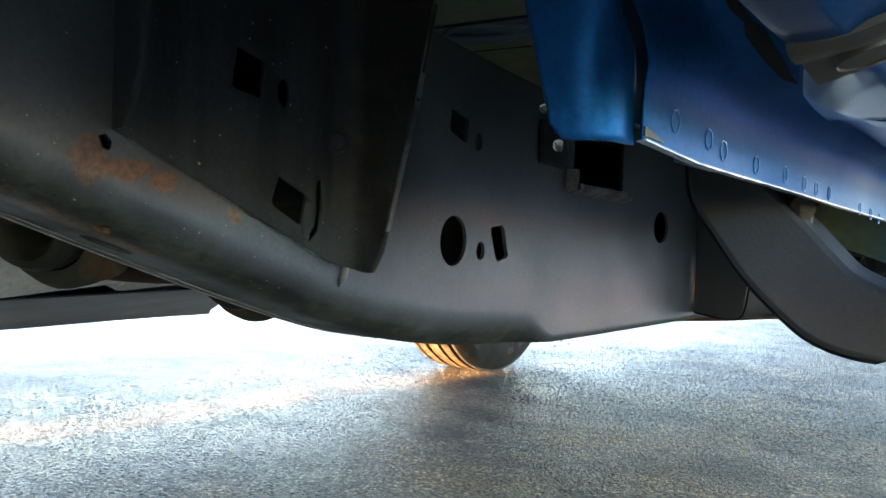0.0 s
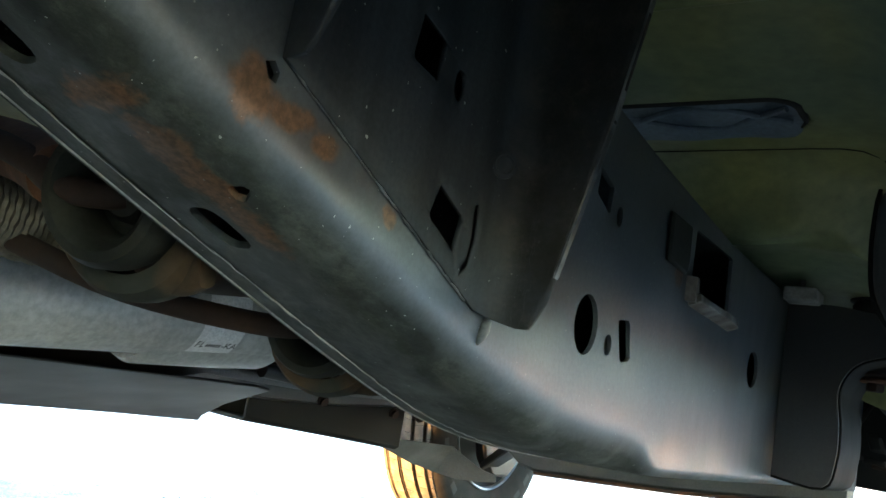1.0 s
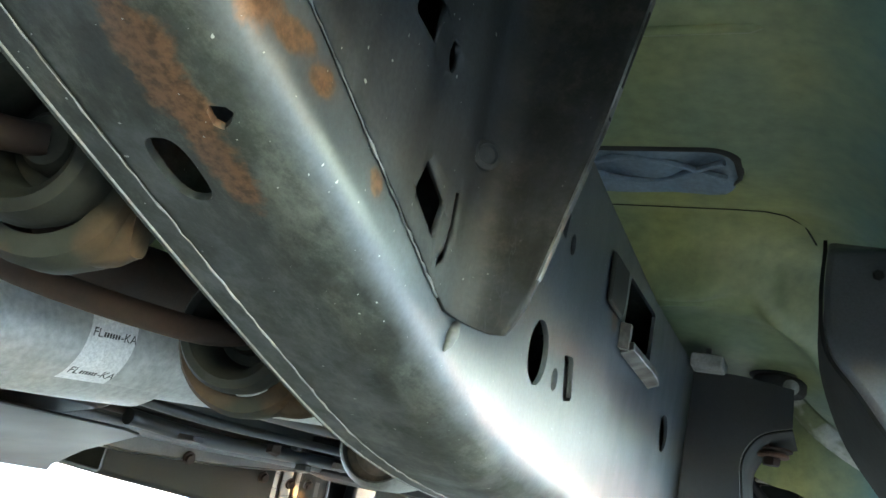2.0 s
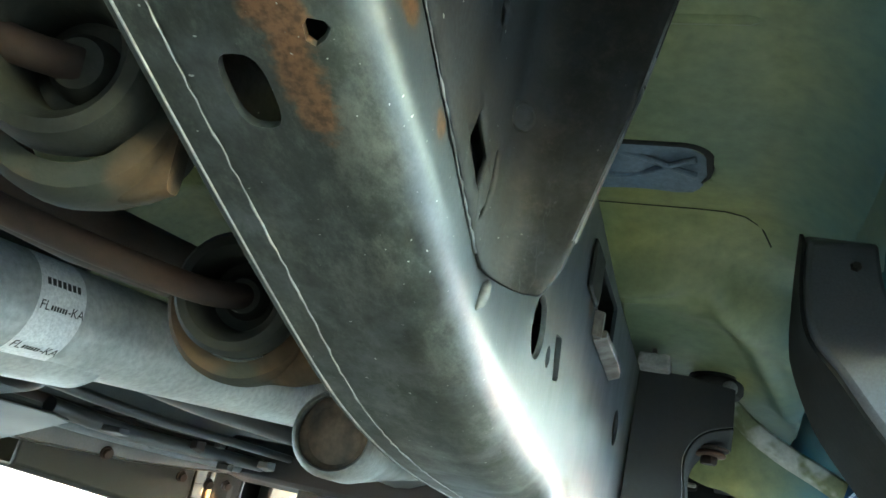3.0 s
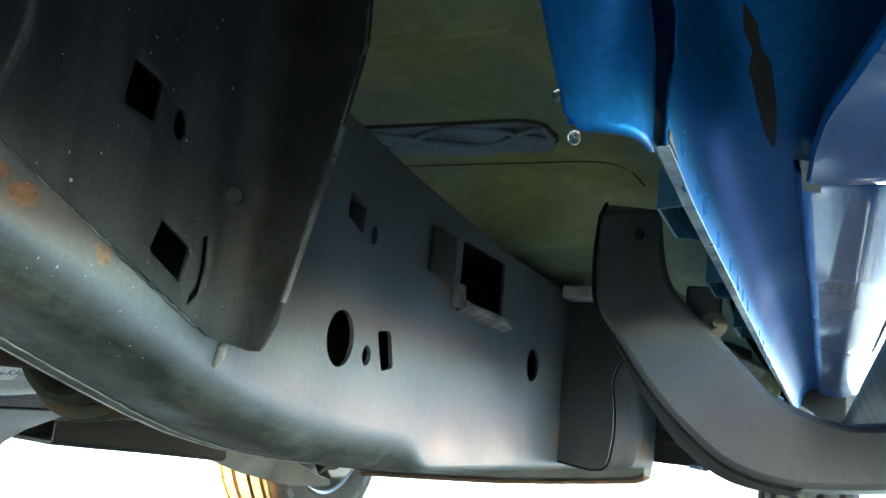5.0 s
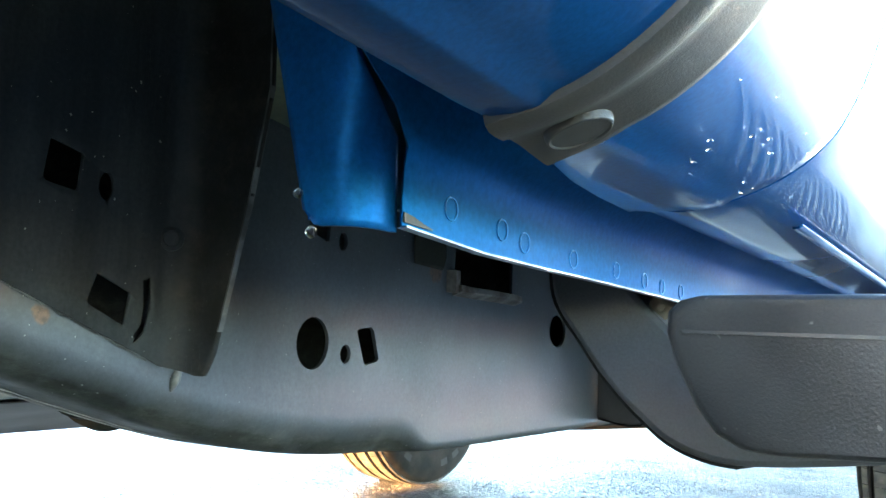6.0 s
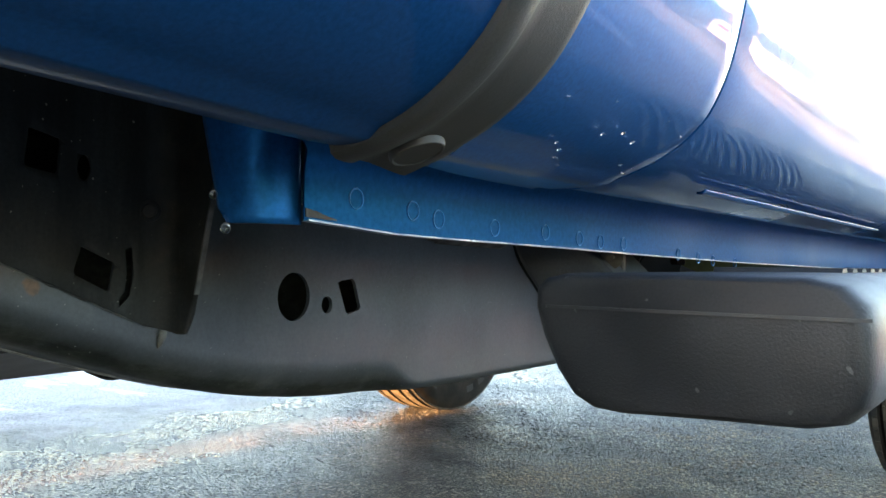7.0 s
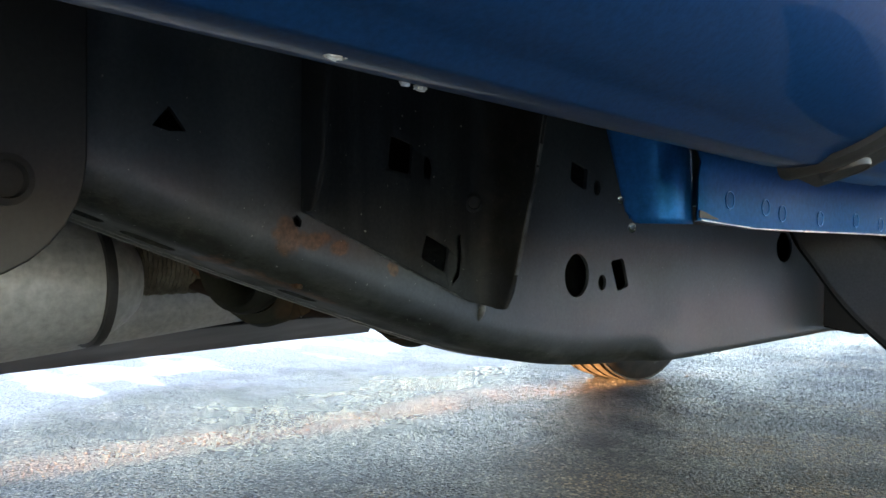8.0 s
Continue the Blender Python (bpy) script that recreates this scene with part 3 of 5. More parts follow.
def web_s(y, z):
    zb, r, zt = soft(y, ZB), soft(y, ZR, 0.008), lerp(y, ZT)
    return (y, (zt - z) / (zt - zb - r))


def bot_s(y, x):
    r = soft(y, ZR, 0.008)
    return (y, 2 + (RX - r - x) / (RX - r - XI))


web_holes = [
    oval(1.356, 0.611, 0.0205, 0.0225, 26),
    oval(1.400, 0.602, 0.0075, 0.0085, 14),
    [(1.415, 0.623), (1.419, 0.625), (1.436, 0.627), (1.440, 0.624), (1.449, 0.598), (1.446, 0.595), (1.431, 0.592), (1.427, 0.594)],
    oval(1.838, 0.635, 0.025, 0.0215, 22),
    [(1.345, 0.728), (1.348, 0.728), (1.371, 0.721), (1.372, 0.718), (1.370, 0.700), (1.367, 0.699), (1.345, 0.707), (1.343, 0.710)],
    oval(1.389, 0.702, 0.006, 0.0085, 14),
    [(0.901, 0.724), (0.913, 0.738), (0.925, 0.722), (0.913, 0.721)],
    [(1.578, 0.677), (1.577, 0.738), (1.580, 0.741), (1.702, 0.741), (1.706, 0.738), (1.708, 0.676), (1.704, 0.673), (1.582, 0.674)],
]
web_holes += [[(1.088, 0.694), (1.088, 0.745), (1.160, 0.745), (1.160, 0.694)], [(1.128, 0.622), (1.128, 0.664), (1.192, 0.664), (1.192, 0.604)]]
holes = [[web_s(*p) for p in h] for h in web_holes]
holes.append([bot_s(*p) for p in oval(1.0515, 0.4745, 0.0168, 0.0104, 24, 0.0, 3.0)])
holes.append([bot_s(*p) for p in oval(0.925, 0.472, 0.020, 0.011, 20, 0.0, 3.0)])
holes.append([bot_s(*p) for p in oval(0.872, 0.478, 0.018, 0.010, 20, 0.0, 3.0)])
holes.append([(1.0215, 1.79), (1.0245, 1.68), (1.028, 1.65), (1.031, 1.71), (1.0325, 1.80), (1.0295, 1.86), (1.0235, 1.845)])
holes.append([(1.009, 0.900), (1.014, 0.880), (1.018, 0.895), (1.017, 0.925), (1.012, 0.93)])

bm = bmesh.new()
us = [0.30 + 0.0205 * i for i in range(57)] + [1.467 + 0.006 * i for i in range(17)] + [1.58 + 0.0205 * i for i in range(58)]
vs = span(0, 1, 14) + span(1, 2, 8)[1:] + span(2, 3, 8)[1:]
sheet(bm, us, vs, rail_at, holes)
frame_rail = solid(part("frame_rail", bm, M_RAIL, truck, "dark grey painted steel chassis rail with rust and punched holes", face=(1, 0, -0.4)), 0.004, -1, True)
YE = us[-1]
bm = bmesh.new()
lip = 0.0007
loft(bm, [[(0.4485, y, soft(y, ZB) - lip), (0.4485, y, soft(y, ZB) - 0.0004), (0.435, y, soft(y, ZB) - 0.0004), (0.432, y, soft(y, ZB) + 0.004),
           (0.432, y, lerp(y, ZT)), (0.428, y, lerp(y, ZT)), (0.428, y, soft(y, ZB) + 0.003), (0.4295, y, soft(y, ZB) - 0.001), (0.4325, y, soft(y, ZB) - lip)] for y in us[::2]])
part("inner_channel", bm, M_RAIL, frame_rail, bevel=0.0006)
bm = bmesh.new()
loft(bm, [[(RX - 0.001, y, lerp(y, ZT)), (0.429, y, lerp(y, ZT)), (0.429, y, lerp(y, ZT) + 0.004), (RX - 0.001, y, lerp(y, ZT) + 0.004)] for y in us[::4]])
part("top_flange", bm, M_RAIL, frame_rail)
# Unseen plates added to keep skylight out of the hollow rail.
for y in (us[0] + 0.01, YE - 0.01):
    bm = bmesh.new()
    box(bm, (0.433, y - 0.003, lerp(y, ZB) + 0.01), (RX - 0.005, y, lerp(y, ZT)))
    part("end_blocker", bm, M_BLACK, frame_rail)
rnd = random.Random(4)
bm = bmesh.new()
tube(bm, [(0.4487 + 0.0010 * math.sin(y * 23) + rnd.uniform(-0.0005, 0.0005), y, soft(y, ZB) - 0.0006 + rnd.uniform(-0.0004, 0.0002)) for y in span(0.86, 1.55, 120)], [0.0003 + 0.0005 * rnd.random() ** 3 for k in range(121)], 6)
part("seam_line", bm, M_PALE, frame_rail, "ragged pale seam along the rail's lip")
bm = bmesh.new()
tube(bm, [(0.4328, y, soft(y, ZB) - lip - 0.0001) for y in span(0.62, 2.7, 80)], 0.0007, 6)
part("lip_edge", bm, M_PALE, frame_rail, "lip's edge worn bright")
# weld bead at the bracket's foot, and the seam beside it
bm = bmesh.new()
tube(bm, [(0.5318, 1.2155, 0.593), (0.5318, 1.2145, 0.590), (0.5318, 1.2125, 0.584), (0.5315, 1.2105, 0.578), (0.5305, 1.2095, 0.5745)], [0.0008, 0.0026, 0.0035, 0.0024, 0.0006], 12)
part("weld_bead", bm, M_BEAD, frame_rail, "light grey weld bead")
# worn lip round the notch near the top of the web
bm = bmesh.new()
loft(bm, [[(0.531, y, z - 0.006), (0.531, y, z + 0.004), (0.546 + dx, y, z + 0.006), (0.5465 + dx, y, z - 0.001)] for y, z, dx in ((1.572, 0.671, -0.003), (1.60, 0.670, -0.002), (1.65, 0.669, 0.0), (1.690, 0.668, -0.001), (1.712, 0.667, -0.004))])
part("notch_lip", bm, M_LIP, frame_rail, "worn and rust-stained steel lip", bevel=0.001)
bm = bmesh.new()
loft(bm, [[(0.531, 1.560, z), (0.531, 1.575, z), (0.539, 1.575, z), (0.539, 1.567, z)] for z in (0.668, 0.68, 0.692)])
part("notch_tab", bm, M_LIP, frame_rail, "rusty steel tab")
bm = bmesh.new()
box(bm, (0.450, 1.575, 0.672), (0.534, 1.710, 0.674))
part("notch_shelf", bm, M_BRACKET, frame_rail)
bm = bmesh.new()
loft(bm, [[(0.5312, y, z) for y, z in ((1.497, 0.692), (1.495, 0.738), (1.552, 0.738), (1.556, 0.702), (1.550, 0.689))], [(0.5350, y, z) for y, z in ((1.499, 0.694), (1.497, 0.736), (1.550, 0.736), (1.553, 0.704), (1.548, 0.691))]])
part("dark_block", bm, M_OLDRUBBER, frame_rail, "flat black block beside the notch", bevel=0.002)

# channel bracket on the rail, with a flange at each end
YA, YF, PX = 1.018, 1.212, RX + 0.0018


def br_at(u, z):
    """u: -1 to 0 the rear flange, 0 to 1 the web, 1 to 2 the fold and the front flange."""
    if u <= 0:
        w = lerp(z, [(0.665, 0.026), (0.70, 0.034), (0.86, 0.046)])
        return (PX + w * -u, YA - 0.006 * -u, z)
    if u <= 1:
        return (PX, YA + (YF - 0.022 - YA) * u, z)
    r = 0.020
    if u <= 1.4:
        a = (u - 1) / 0.4 * math.pi / 2
        return (PX + r * (1 - math.cos(a)), YF - 0.022 + 0.022 * math.sin(a), z)
    xe = lerp(z, [(0.588, 0.566), (0.71, 0.596), (0.785, 0.610), (0.86, 0.606)])
    x0 = PX + r
    return (x0 + (xe - x0) * (u - 1.4) / 0.6, YF, z)


def br_low(u):
    if u <= 0:
        return 0.670 + 0.030 * max(0.0, (-u - 0.45) / 0.55) ** 2
    if u <= 1:
        return 0.670 + (0.596 - 0.670) * u
    return 0.594 - 0.007 * min(1.0, (u - 1) / 0.4) + 0.016 * max(0.0, (u - 1.74) / 0.26) ** 2


def br(u, t):
    return br_at(u, br_low(u) + (0.880 - br_low(u)) * t)


def br_hole(pts):
    out = []
    for y, z in pts:
        u = (y - YA) / (YF - 0.022 - YA)
        out.append((u, (z - br_low(u)) / (0.880 - br_low(u))))
    return out


bh = [br_hole(h) for h in (
    [(1.102, 0.733), (1.105, 0.733), (1.125, 0.728), (1.1255, 0.725), (1.124, 0.705), (1.122, 0.703), (1.101, 0.706), (1.099, 0.709)],
    oval(1.1435, 0.7095, 0.0058, 0.0095, 14),
    [(1.142, 0.653), (1.145, 0.652), (1.168, 0.642), (1.1685, 0.639), (1.165, 0.621), (1.163, 0.620), (1.138, 0.632), (1.136, 0.635)],
    [(1.1772, 0.651), (1.1840, 0.653), (1.1855, 0.632), (1.1825, 0.616), (1.1735, 0.6075), (1.1725, 0.6135), (1.1775, 0.620), (1.1790, 0.633)])]
bm = bmesh.new()
sheet(bm, span(-1, 0, 6) + span(0, 1, 16)[1:] + span(1, 1.4, 6)[1:] + span(1.4, 2, 8)[1:], span(0, 1, 18), br, bh)
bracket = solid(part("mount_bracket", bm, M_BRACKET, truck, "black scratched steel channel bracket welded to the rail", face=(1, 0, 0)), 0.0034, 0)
# Worn flange edge drawn as a pale strip that carries its highlight.
bm = bmesh.new()
loft(bm, [[Vector(br(1.985, t)) + Vector((dx, dy, 0)) for dx, dy in ((-0.0002, -0.0022), (0.0012, -0.0022), (0.0012, 0.0022), (-0.0002, 0.0022))] for t in span(0.06, 0.98, 20)])
part("worn_highlight", bm, M_SCRAPE, bracket, "worn pale edge with its highlight put into the colour")
bm = bmesh.new()
lathe(bm, [(0.0085, 0.0), (0.0085, 0.003), (0.006, 0.0045), (0.005, 0.003), (0.001, 0.003)], (PX + 0.0035, 1.197, 0.681), (0.75, -0.66, 0), 20)
part("weld_button", bm, M_BRACKET, bracket)

bm = bmesh.new()
rnd = random.Random(6)
tube(bm, [(RX + 0.0012, y, 0.6705 - 0.0004 - 0.4365 * (y - YA) + rnd.uniform(-0.0006, 0.0006)) for y in span(1.022, 1.186, 40)], [0.0003 + 0.0009 * rnd.random() ** 2 for k in range(41)], 6)
part("scraped_seam", bm, M_SCRAPE, bracket, "seam scraped to bare steel")

# rounded hanger plate at the rear of the rail
bm = bmesh.new()
ring = [(0.78 + 0.075 * math.cos(a), 0.70 + 0.075 * math.sin(a)) for a in (math.pi * k / 16 for k in range(16, 33))]
prof = [(0.70, 0.86), (0.70, 0.72)] + ring + [(0.856, 0.86)]
hole = oval(0.80, 0.685, 0.016, 0.013, 18)
rings = [[(x, y, z) for y, z in prof] for x in (0.5345, 0.5425)]
loft(bm, rings)
hanger = part("spring_hanger", bm, M_BLACK, truck, "black steel spring hanger plate with a rounded foot", bevel=0.0015)
bm = bmesh.new()
lathe(bm, [(0.015, 0.0), (0.015, 0.006), (0.011, 0.008), (0.010, 0.002), (0.001, 0.002)], (0.5425, 0.808, 0.684), (1, 0, 0), 24)
part("pivot_bush", bm, M_RUBBER, hanger)

# cab mount: black bracket on the rail under the floor
bm = bmesh.new()
prof = smooth_path([(0.534, 0.515, 0), (0.596, 0.510, 0), (0.609, 0.545, 0), (0.610, 0.585, 0), (0.605, 0.630, 0), (0.614, 0.657, 0), (0.632, 0.674, 0), (0.662, 0.684, 0)], 4)
outl = [(p.x, p.y) for p in prof] + [(0.660, 0.733), (0.600, 0.742), (0.534, 0.745)]
loft(bm, [[(x, y, z) for x, z in outl] for y in (1.968, 1.9715)])
cab_mount = part("cab_mount", bm, M_BLACK, truck, "black pressed steel cab mount bracket with rubber bush", bevel=0.001)
bm = bmesh.new()
rim = [(p.x, p.y) for p in prof]
loft(bm, [[(x, y, z) for x, z in rim] for y in (1.9715, 2.02, 2.08, 2.14)], False, False)
solid(part("mount_rim", bm, M_DARKPANEL, cab_mount, face=(1, 0, -0.3)), 0.003, 1)
for nm, r, z0, h, mt in (("washer", 0.026, 0.664, 0.005, M_DULLRUST), ("washer", 0.022, 0.656, 0.006, M_RUST), ("bolt_head", 0.012, 0.645, 0.011, M_DULLRUST), ("rubber_bush", 0.036, 0.742, 0.022, M_RUBBER), ("bush_cap", 0.040, 0.764, 0.004, M_BLACK)):
    bm = bmesh.new()
    lathe(bm, [(r * 0.9, 0), (r, h * 0.25), (r, h * 0.75), (r * 0.9, h)], (0.635, 2.06, z0), (0, 0, 1), 6 if nm == "bolt_head" else 24)
    part(nm, bm, mt, cab_mount)
bm = bmesh.new()
box(bm, (0.534, 1.93, 0.740), (0.575, 1.985, 0.758))
part("bracket_lug", bm, M_PALE, cab_mount, bevel=0.003)
bm = bmesh.new()
tube(bm, [(0.552, 1.965, 0.757), (0.551, 1.965, 0.772)], 0.0035, 10)
part("stud", bm, M_WELD, cab_mount)

# toe panel beyond the mount, with a folded rib scuffed pale
RIB = [(0.640, 0.784), (0.652, 0.769), (0.692, 0.732), (0.738, 0.704), (0.783, 0.683), (0.820, 0.664)]
ribp = [(p.x, p.y) for p in smooth_path([(x, z, 0) for x, z in RIB], 4)]
bm = bmesh.new()
loft(bm, [[(x - 0.06 * t, 2.135 + 0.05 * t, z - 0.030 - t * lerp(x, [(0.64, 0.10), (0.72, 0.055), (0.82, 0.040)])) for t in span(0, 1, 6)] for x, z in ribp], False, False)
toe_panel = solid(part("toe_panel", bm, M_FLOOR, truck, "olive oversprayed toe panel with a scuffed rib", face=(0, -1, 0)), 0.003, -1)
bm = bmesh.new()
loft(bm, [[(x, 2.140, z + 0.002), (x, 2.128, z), (x - 0.001, 2.124, z - 0.004), (x - 0.004, 2.124, z - 0.017), (x - 0.006, 2.128, z - 0.024), (x - 0.008, 2.137, z - 0.030)] for x, z in ribp], False, False)
solid(part("toe_rib", bm, M_SCUFF, toe_panel, "folded rib, olive paint scuffed to pale primer", face=(0, -1, 0)), 0.003, -1)
bm = bmesh.new()
lathe(bm, [(0.010, 0.0), (0.011, 0.004), (0.008, 0.007), (0.001, 0.008)], (0.652, 2.030, 0.748), (0, -1, -0.2), 14)
part("sealer_blob", bm, M_PALE, toe_panel, "pale blob of sealer")

# ---- body shell: bed and cab ----
SIDE = [(0.852, 0.702), (0.860, 0.694), (0.874, 0.687), (0.892, 0.6848), (0.912, 0.6885), (0.932, 0.6965), (0.950, 0.709), (0.963, 0.7235), (0.975, 0.745), (0.985, 0.775), (0.993, 0.81), (1.000, 0.87), (1.004, 0.95), (1.004, 1.10), (0.998, 1.25), (0.985, 1.38)]
SIDEP = [(p.x, p.y) for p in smooth_path([(x, z, 0) for x, z in SIDE], 4)]


def rise(y):
    """The bed's lower edge climbs towards the rear wheel."""
    return max(0.0, 0.05 * (1.0 - y))


def hemmed(xe):
    """The side's section from a lower edge at xe, folded back to a hem."""
    lip = [(xe + 0.004, 0.6990), (xe + 0.0008, 0.6935), (xe, 0.6885), (xe + 0.0016, 0.6858)]
    return lip + [(x, min(lerp(x, SIDE), max(lerp(x, SIDE) - 0.002, 0.6852))) for x in span(xe + 0.005, 0.912, 5)] + [p for p in SIDEP if p[0] > 0.913]


bm = bmesh.new()
loft(bm, [[(x, y, z + rise(y) * max(0.0, min(1.0, (1.1 - z) / 0.4))) for x, z in hemmed(0.892)] for y in span(0.34, 1.031, 24)], False, False)
bed_side = solid(part("bed_side", bm, M_BLUE_SHADED, truck, "blue painted bed side with patches of frost", face=(1, 0, -0.5)), 0.002, -1)
bm = bmesh.new()
loft(bm, [[(x, y, z) for x, z in SIDEP if z > 0.97] for y in span(-1.45, 0.34, 6)], False, False)
solid(part("wheel_arch_panel", bm, M_BLUE, bed_side, face=(1, 0, 0)), 0.002, -1)


def seam(z):
    return lerp(z, [(0.68, 1.198), (0.69, 1.207), (0.705, 1.214), (0.72, 1.214), (0.745, 1.204), (0.765, 1.196), (0.85, 1.18), (1.4, 1.17)])


bm = bmesh.new()
def corner_edge(y):
    return lerp(y, [(1.04, 0.892), (1.07, 0.885), (1.12, 0.8735), (1.16, 0.8690), (1.22, 0.8655)])


loft(bm, [[(x, 1.040 + (seam(z) - 0.0014 - 1.040) * t, z) for x, z in hemmed(corner_edge(1.04 + 0.165 * t))] for t in span(0, 1, 14)], False, False)
cab_corner = solid(part("cab_corner", bm, M_BLUE, truck, "glossy blue rear corner of the cab with water drops", face=(1, 0, -0.5)), 0.002, -1)
bm = bmesh.new()
DOORP = [(0.8600, 0.7020), (0.8610, 0.6965), (0.8640, 0.6925), (0.8695, 0.6898), (0.880, 0.6868)] + [(x, z) for x, z in SIDEP if x > 0.892]
loft(bm, [[(x, seam(z) + 0.0014 + (1.93 - seam(z)) * t, z) for x, z in DOORP] for t in span(0, 1, 20)], False, False)
rear_door = solid(part("rear_door", bm, M_BLUE, truck, "glossy blue rear door reflecting the car park", face=(1, 0, -0.5)), 0.002, -1)
bm = bmesh.new()
loft(bm, [[(x, y, z) for x, z in DOORP] for y in span(1.938, 2.86, 12)], False, False)
front_door = solid(part("front_door", bm, M_BLUE, truck, "glossy blue front door", face=(1, 0, -0.5)), 0.002, -1)
bm = bmesh.new()
loft(bm, [[(x - 0.006, seam(z) + dy, z + 0.003) for x, z in SIDEP if x > 0.87] for dy in (-0.025, 0.0, 0.025)], False, False)
part("door_jamb", bm, M_BLACK, cab_corner, face=(1, 0, -0.5))
bm = bmesh.new()
loft(bm, [[(x - 0.006, y, z + 0.003) for x, z in SIDEP if x > 0.902] for y in (1.005, 1.031, 1.055)], False, False)
part("joint_backing", bm, M_BLACK, cab_corner, face=(1, 0, -0.5))
# crease along the lower door
bm = bmesh.new()
loft(bm, [[(0.925, y, 0.6895), (0.9275, y, 0.6893), (0.930, y, 0.691)] for y in span(1.30, 1.92, 8)], False, False)
solid(part("door_crease", bm, M_BLUE, rear_door, face=(0, 0, -1)), 0.0015, 1)

# rocker with its pinch flange and spot welds
bm = bmesh.new()
ROCK = [(0.8240, 0.6605), (0.8240, 0.676), (0.8242, 0.684), (0.8256, 0.6905), (0.8290, 0.6965), (0.8345, 0.7012), (0.8420, 0.7045), (0.8520, 0.7065), (0.866, 0.7075), (0.90, 0.712)]


def rocker_low(y):
    return lerp(y, [(1.08, 0.0032), (1.12, -0.0005), (1.17, -0.002), (1.30, -0.0038), (1.43, -0.0065), (1.75, -0.012), (2.9, -0.024)])


def rocker_at(x, y, z):
    """The fillet above the flange climbs and leans back towards the rocker's rear end."""
    end = max(0.0, 1 - (y - 1.0735) / 0.11) ** 1.4
    up = z + rocker_low(y) * max(0.0, min(1.0, (0.705 - z) / 0.03)) + 0.045 * end * max(0.0, min(1.0, (x - 0.8241) / 0.02))
    return (x - 0.5 * max(0.0, up - 0.705) * end, y - 1.06 * max(0.0, up - 0.698) * end, up)


loft(bm, [[rocker_at(x, y, z) for x, z in ROCK] for y in [1.0735, 1.085, 1.10, 1.12, 1.15, 1.18, 1.22] + span(1.26, 2.95, 34)], False, False)
rocker = solid(part("rocker", bm, M_ROCKER, truck, "blue rocker panel with a spot-welded pinch flange", face=(1, 0, -0.3)), 0.0014, -1)
bm = bmesh.new()
loft(bm, [[(0.8246, y, 0.6600 + rocker_low(y)), (0.8246, y, 0.6609 + rocker_low(y)), (0.8232, y, 0.6609 + rocker_low(y)), (0.8200, y, 0.6598 + rocker_low(y))] for y in span(1.0755, 2.95, 30)])
part("flange_edge", bm, M_EDGE, rocker, "bright worn edge of the pinch flange")
for y, z in ((1.108, 0.675), (1.153, 0.673), (1.176, 0.670), (1.234, 0.668), (1.297, 0.668), (1.347, 0.666), (1.382, 0.665), (1.424, 0.665), (1.545, 0.660), (1.598, 0.658), (1.642, 0.656), (1.714, 0.655)):
    bm = bmesh.new()
    lathe(bm, [(0.0046, 0.0), (0.0047, 0.0009), (0.0052, 0.0010), (0.0055, 0.0)], (0.8236, y, z + rocker_low(y) * 0.6), (1, 0, 0), 20, "ring")
    part("spot_weld", bm, M_RING, rocker)
bm = bmesh.new()
loft(bm, [[(0.8248, y, z0), (0.8248, y, z1), (0.8240, y, z1), (0.8240, y, z0)] for y, z0, z1 in ((1.0737, 0.6650, 0.6690), (1.080, 0.6647, 0.6680), (1.087, 0.6643, 0.6660), (1.094, 0.6641, 0.6646))])
part("bare_patch", bm, M_SCRAPE, rocker, "patch of bare metal where the paint chipped off")
# black sheet for the shade in the gap where rocker meets cab corner
bm = bmesh.new()
loft(bm, [[tuple(Vector(rocker_at(x, y, lerp(x, ROCK))) - Vector((0, 0, 0.0007))) for x in (0.8515 - w, 0.8515, 0.8515 + w * 0.8)] for y, w in ((1.116, 0.0005), (1.124, 0.0032), (1.133, 0.0018), (1.140, 0.0050), (1.162, 0.0044), (1.184, 0.0028), (1.204, 0.0005))], False, False)
part("gap_shade", bm, M_HOLE, rocker, "ragged black sheet for the shade in the gap above the rocker", face=(0, 0, -1))
# stepped inner flange
bm = bmesh.new()
pathp = [(y, x + 0.006) for y, x in ((1.10, 0.815), (1.150, 0.815), (1.155, 0.801), (1.208, 0.801), (1.213, 0.813), (1.318, 0.813), (1.323, 0.802), (1.372, 0.802), (1.377, 0.813), (1.50, 0.813), (1.505, 0.802), (1.56, 0.802), (1.565, 0.813), (1.9, 0.813))]
loft(bm, [[(x, y, 0.6630 + rocker_low(y)), (x, y, 0.680)] for y, x in pathp], False, False)
solid(part("stepped_flange", bm, M_BLUEDULL, rocker, "zigzag inner flange with drain gaps", smooth=False), 0.0016, 0)
# inner side of the rocker
bm = bmesh.new()
INN = [(0.700, 0.8640), (0.724, 0.8510), (0.741, 0.8330), (0.753, 0.8080), (0.765, 0.774), (0.780, 0.737), (0.798, 0.707), (0.810, 0.692), (0.8165, 0.672)]
inp = [(p.x, p.y) for p in smooth_path([(x, z, 0) for x, z in INN], 3)]
loft(bm, [[(x, y, z) for x, z in inp] for y in span(1.078, 2.9, 24)], False, False)
solid(part("inner_sill", bm, M_SILL, rocker, "olive inner sill with blue overspray", face=(-1, 0, -1)), 0.003, 1)
# rear flange of the cab
bm = bmesh.new()
